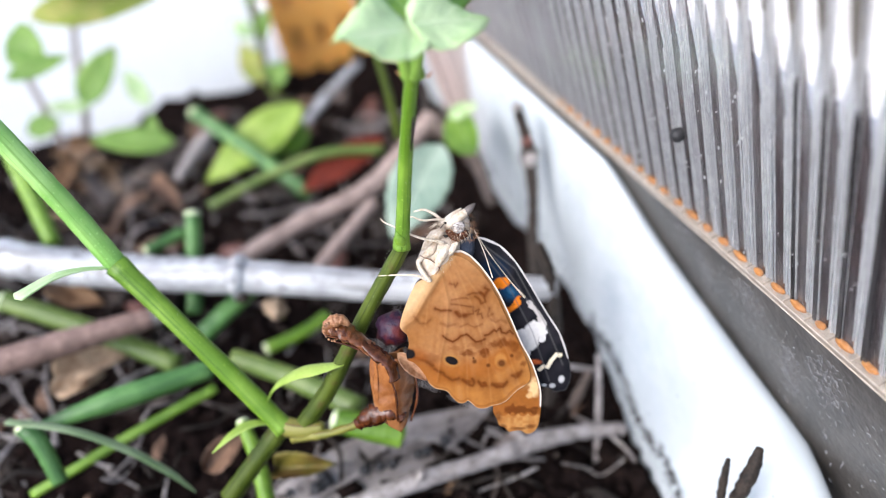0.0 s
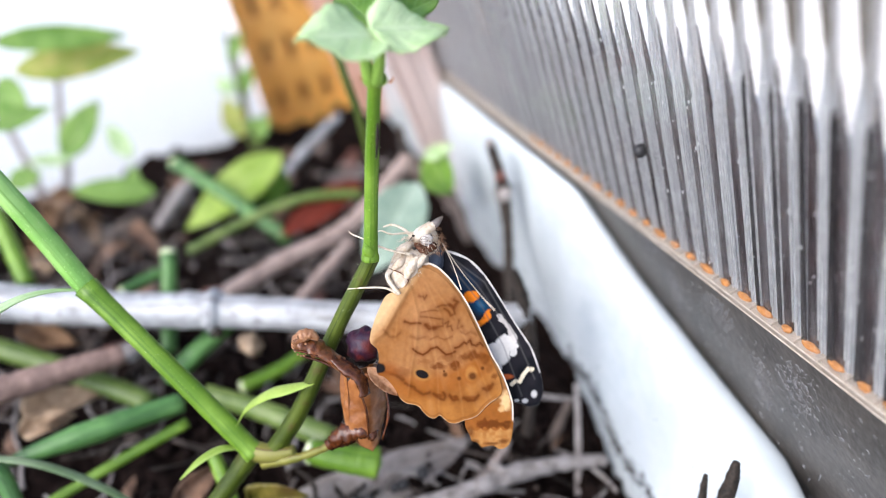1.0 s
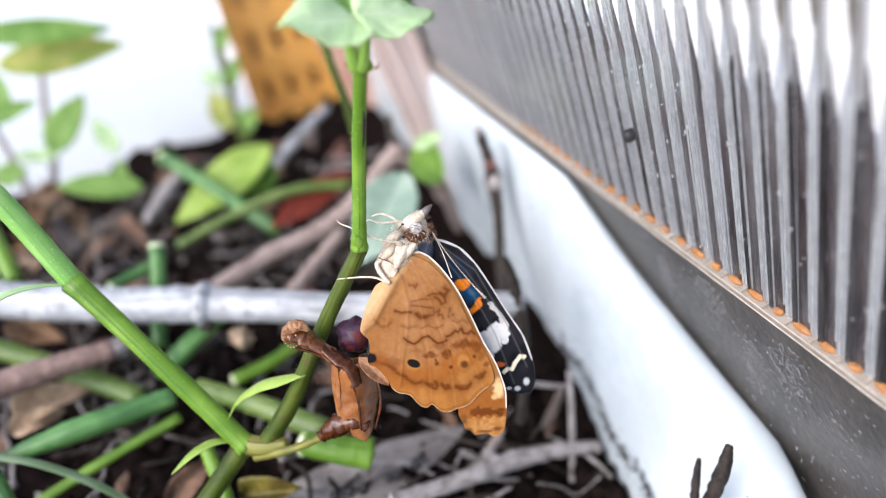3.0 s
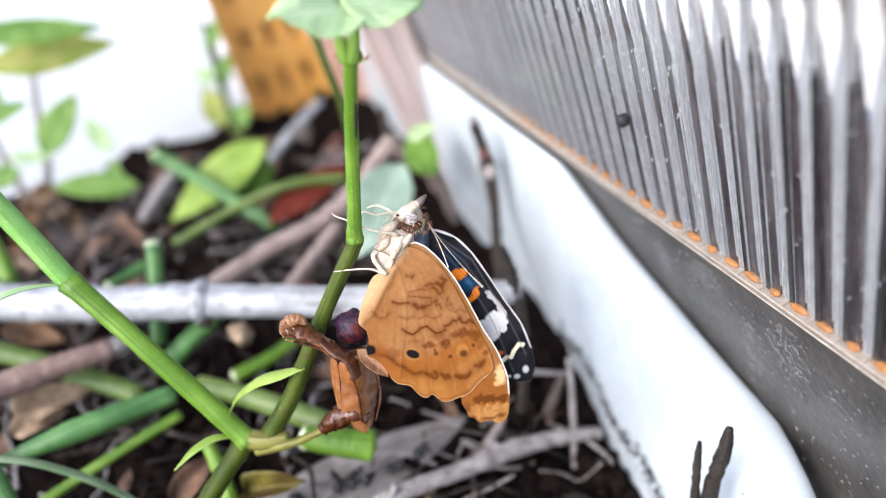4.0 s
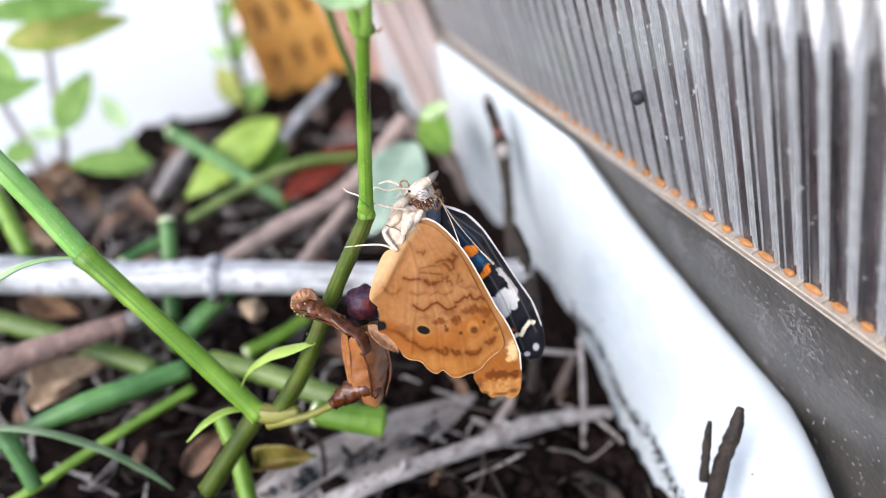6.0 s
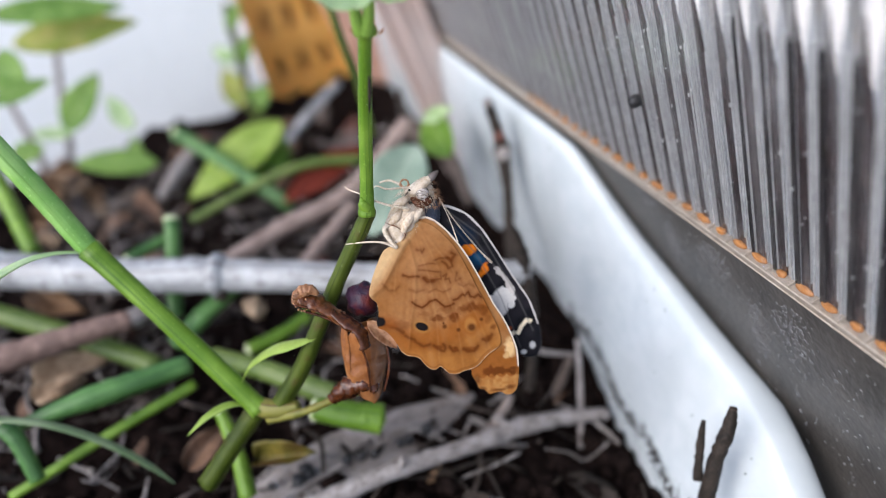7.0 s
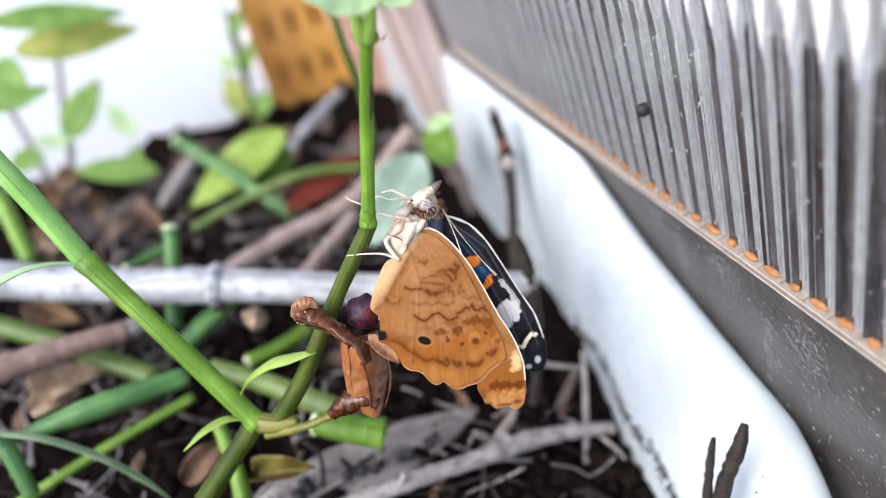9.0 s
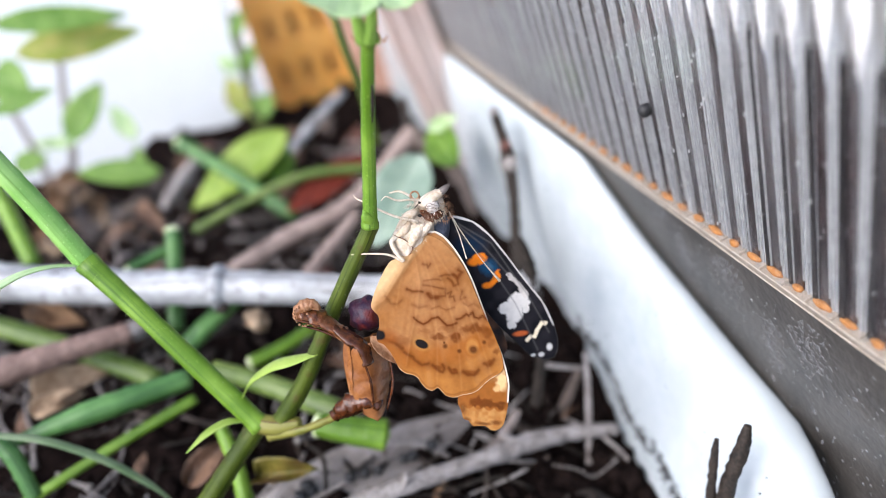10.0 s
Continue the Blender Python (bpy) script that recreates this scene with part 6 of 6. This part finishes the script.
def butterfly():
    ob = thing("butterfly", THORAX, "tan butterfly with closed wings clinging to a green stem, head up", "butterfly")

    def place(x, y, depth):
        """A point in the butterfly's own space: plan x, y and millimetres towards the eye."""
        u, v = uv(x, y)
        return UU * u * MM + VV * v * MM + NN * depth * MM

    relief = [(line, 0.012, 0.3) for line in FOLDS]
    relief[0], relief[1] = (FOLDS[0], 0.22, 0.45), (FOLDS[1], 0.09, 0.35)
    hind = part("hindwing", wing_data("hindwing", NEAR_HIND, (755, 610), WING_UNDER, under_hind, folds=relief), ob, "tan hindwing underside with wavy brown lines and black eyespots")
    fore = part("forewing", wing_data("forewing", NEAR_FORE, (820, 640), WING_UNDER, under_fore, bow=0.3), ob, "tan forewing underside with a white front edge")
    far = part("forewing", wing_data("forewing", FAR_FORE, (855, 570), WING_UPPER, upper_fore, bow=0.3), ob, "black forewing upperside with orange bars, blue and a white band")
    far.scale = (1.05, 1.06, 1.0)
    farh = part("hindwing", wing_data("hindwing", NEAR_HIND, (755, 610), WING_UPPER, upper_hind, bow=0.3), ob, "dark hindwing upperside")

    def tube(name, pts, rad, mat, label="", **more):
        return part(name, tube_data(name, [place(*p) for p in pts], rad, mat, **more), ob, label)

    def lump(name, at, stretch, mat, seed, label="", turn=0.0, uneven=0.12):
        o = part(name, lump_data(name, 1 * MM, mat, seed, uneven, stretch, level=3, freq=2.2), ob, label)
        o.matrix_local = Matrix.Translation(place(*at)) @ FRAME @ pose(0, 0, 0, 0, 0, turn)
        return o

    lump("thorax", (712, 458, -1.6), (2.6, 3.4, 2.3), FUR, 2, "cream furry thorax", turn=-22)
    lump("thorax_top", (752, 455, -3.0), (1.7, 2.8, 1.9), FUR_DARK, 3, "blue-black furry back", turn=-12)
    head = lump("head", (742, 414, -1.7), (1.55, 2.0, 1.5), FUR, 4, "cream furry head", turn=-25, uneven=0.2)
    lump("eye", (743, 411, -0.05), (0.95, 1.0, 0.75), EYE, 5, "pale banded compound eye", turn=-15, uneven=0.02)
    lump("abdomen", (690, 540, -2.2), (1.7, 6.6, 1.6), FUR, 6, "pale slender abdomen", turn=-22)
    tube("palp", [(724, 412, -0.4), (742, 396, 0.0), (758, 384, -0.3), (768, 375, -0.6)], [0.0005, 0.0007, 0.0005, 0.0001], FUR, "pointed cream palp", seg=10, steps=14)
    tube("palp_tip", [(755, 387, -0.2), (763, 379, -0.4), (772, 370, -0.6)], [0.00055, 0.0005, 0.00012], BARK_GREY, "dark tip of a palp", seg=8, steps=8)
    tube("palp", [(712, 412, -1.4), (730, 396, -1.5), (748, 379, -1.8)], [0.0004, 0.00055, 0.0001], FUR, "pointed cream palp", seg=8, steps=10)
    tube("shoulder_stripe", [(711, 416, -0.2), (715, 411, -0.15), (718, 407, -0.3)], [0.00004, 0.00009, 0.00004], BARK, "thin brown stripe", seg=6, steps=10)
    lump("cheek", (752, 424, -0.5), (0.9, 0.7, 0.9), HUSK_DARK, 12, "dark brown tuft under the eye", turn=10, uneven=0.4)
    lump("breast", (706, 432, -0.9), (1.7, 1.1, 1.2), FUR, 13, "smooth cream breast", turn=35)
    # dark lump stands for the shade between head and thorax
    lump("neck", (733, 428, -0.5), (1.1, 0.6, 0.8), HUSK, 17, "brown lump painted as the shaded hollow at the neck", turn=-30, uneven=0.5)
    for pts, r in (([(704, 442, 0.2), (696, 454, 0.7), (684, 464, 0.6)], 0.00062), ([(728, 444, 0.2), (716, 462, 0.7), (708, 480, 0.5)], 0.0007), ([(742, 440, 0.0), (732, 452, 0.3), (722, 466, 0.2)], 0.00055), ([(716, 420, 0.0), (706, 428, 0.5), (694, 432, 0.5)], 0.0006)):
        tube("coxa", pts, [r * 0.7, r, r * 0.6], FUR, "cream furry joint of a leg", seg=10, steps=12, rough=0.06)
    lump("hip", (694, 478, -0.5), (1.3, 2.2, 1.2), FUR, 14, "cream furry hip of the hindleg", turn=28)
    lump("spot", (720, 405, 0.15), (0.2, 0.16, 0.12), BARK_DARK, 15, "dark dot on the neck")
    lump("spot", (722, 428, 0.55), (0.28, 0.2, 0.15), BARK_DARK, 16, "dark dot at the root of a leg")
    # thin brown rods draw the shade in the creases of the fur
    for pts in ([(676, 462, 0.6), (684, 466, 0.8), (696, 470, 0.8), (707, 478, 0.7)], [(707, 478, 0.7), (712, 486, 0.6), (706, 497, 0.5)], [(728, 425, 0.4), (737, 432, 0.4), (741, 441, 0.3)], [(733, 420, 0.3), (740, 424, 0.35), (747, 434, 0.3)],
                [(690, 462, 0.2), (700, 467, 0.3), (709, 474, 0.3)], [(709, 474, 0.3), (713, 482, 0.3), (711, 490, 0.2)], [(716, 428, 0.1), (721, 427, 0.15), (725, 429, 0.1)]):
        tube("crease", pts, [0.00003, 0.00008, 0.00003], HUSK, "thin dark line painted as the shade of a crease", seg=6, steps=8)
    tube("antenna", [(772, 418, -1.8), (790, 455, -1.0), (806, 500, 0.5)], [0.00006, 0.00006, 0.0001], LEG, "fine white antenna", seg=6)
    tube("antenna", [(772, 418, -2.2), (800, 460, -2.5), (840, 510, -2.8), (868, 540, -3.2)], [0.00006, 0.00006, 0.00007, 0.00018], LEG, "fine white antenna", seg=6)
    tube("leg", [(700, 440, -0.3), (718, 438, 1.0), (684, 432, 2.2), (654, 421, 3.2), (634, 411, 3.6), (616, 404, 3.2), (610, 398, 2.9)], [0.00028, 0.00026, 0.00018, 0.00015, 0.00010, 0.00009, 0.00005], LEG, "slender cream foreleg", seg=8, steps=30)
    tube("leg", [(712, 420, -2.2), (735, 402, -1.6), (706, 400, -1.0), (680, 402, -0.6), (660, 396, -0.6), (652, 404, -0.6)], [0.00026, 0.00026, 0.00017, 0.00014, 0.00009, 0.00006], LEG, "slender cream leg", seg=8, steps=30)
    tube("leg", [(690, 462, 0.0), (675, 474, 0.8), (684, 494, 0.9), (696, 508, 0.8), (672, 498, 1.2), (640, 497, 1.6), (605, 500, 1.2)], [0.00042, 0.00034, 0.0003, 0.00022, 0.00016, 0.00013, 0.00006], LEG, "bent cream hindleg", seg=8, steps=36)
    tube("leg", [(715, 405, -2.6), (700, 392, -3.0), (680, 384, -3.2), (662, 388, -3.2)], [0.00025, 0.0002, 0.00016, 0.0001], LEG, "slender cream leg", seg=8)
    rnd = random.Random(5)
    for name, mat, spots, label in (("fur", FUR, ((712, 458, -0.9, 2.5, 30), (745, 412, -0.6, 1.8, 20), (722, 432, -0.6, 1.9, 25), (696, 476, -0.5, 1.9, 20), (708, 432, -0.9, 1.7, 20)), "fine cream hairs"),
                                    ("collar", HUSK_PALE, ((764, 420, -1.0, 1.2, 40), (758, 405, -1.2, 1.2, 35), (733, 430, -0.3, 0.9, 30)), "brownish tuft of hairs")):
        hv, hf = [], []
        for x, y, depth, size, lean in spots:
            c = place(x, y, depth)
            for k in range(520 if name == "fur" else 190):
                d = Vector((rnd.gauss(0, 1), rnd.gauss(0, 1), rnd.gauss(0, 0.7))).normalized()
                a = c + (UU * d.x * 0.85 + VV * d.y + NN * d.z * 0.7) * size * MM
                w = (UU * d.x + VV * d.y + NN * d.z * 0.8 - VV * 0.5).normalized() * rnd.uniform(0.25, 0.75) * MM
                q = UU * rnd.uniform(0.02, 0.04) * MM
                p = NN * 0.03 * MM
                n0 = len(hv)
                hv += [a - q, a + q, a + p, a + w]
                hf += [(n0, n0 + 1, n0 + 3), (n0 + 1, n0 + 2, n0 + 3), (n0 + 2, n0, n0 + 3)]
        part(name, mesh_of(name, hv, hf, mat, smooth=False), ob, label)
    for o in list(ob.children):
        if o.name.split(".")[0] in ("eye", "palp", "palp_tip", "cheek", "collar"):
            o.parent = head
            o.matrix_parent_inverse = head.matrix_basis.inverted()
    loop = [(735 + 9 * math.cos(a) * (1 - a / 30) - 25, 392 + 9 * math.sin(a) * (1 - a / 30), -2.0 + a * 0.05) for a in np.linspace(0, 9.5, 18)]
    TONGUE.append(tube("tongue", loop, 0.00013, HUSK_PALE, "coiled brown tongue", seg=6, steps=60))
    return ob, hind, fore, far, farh


# ---------------------------------------------------------------- build
setting()
planter()
panel()
back_objects()
main_plant()
litter()
chips()
small_litter()
far_plants()
BUTTERFLY, HIND, FORE, FAR, FARHIND = butterfly()

# the hinge of the wings runs along the body: its angle in the wing plane
HINGE = 26.0


def wing_pose(depth, swing, slide):
    """swing: degrees about the body's axis; slide: degrees within the wing's own plane."""
    body = pose(0, 0, 0, 0, 0, -HINGE)
    return FRAME @ Matrix.Translation((0, 0, depth * MM)) @ body @ pose(0, 0, 0, 0, swing, 0) @ body.inverted() @ pose(0, 0, 0, 0, 0, slide)


def motions():
    """Wings part slightly at the end, and the whole insect leans with them."""
    keys = [(0.0, 0), (2.5, 0), (4.0, -0.35), (4.5, -0.45), (5.0, -0.55), (5.5, -0.55), (7.5, -0.7), (9.0, -0.85), (9.5, -1), (9.7, -1.0), (9.8, -0.6), (9.9, 0.5), (10.0, 1.0)]
    for ob, depth, swing, slide, dswing, dslide, closing in ((HIND, 0.28, 4, 0, -8, -1, 0.6), (FORE, 0.05, 4, 0, -8, -3, 4.0), (FAR, -2.6, 8, 0, 6, 8, 0.0), (FARHIND, -2.9, 8, 0, 6, 4, 0.0)):
        walk(ob, [(t, wing_pose(depth, swing + dswing * max(f, 0), slide + dslide * max(f, 0) + closing * max(-f, 0))) for t, f in keys])
    rows = []
    for t, f in keys:
        pivot = UU * uv(700, 600)[0] * MM + VV * uv(700, 600)[1] * MM
        turn = Matrix.Rotation(radians(-3.0 * max(f, 0)), 4, NN)
        rows.append((t, Matrix.Translation(THORAX + pivot) @ turn @ Matrix.Translation(-pivot)))
    walk(BUTTERFLY, rows)
    drawn = (UU * 1.5 - VV * 1.6 - NN * 0.4) * MM
    walk(TONGUE[0], [(t, Matrix.Translation(drawn * f)) for t, f in ((0.0, 1), (4.9, 1), (5.3, 0), (8.0, 0), (8.6, 1), (9.6, 1), (9.9, 0), (10.0, 0))])


motions()
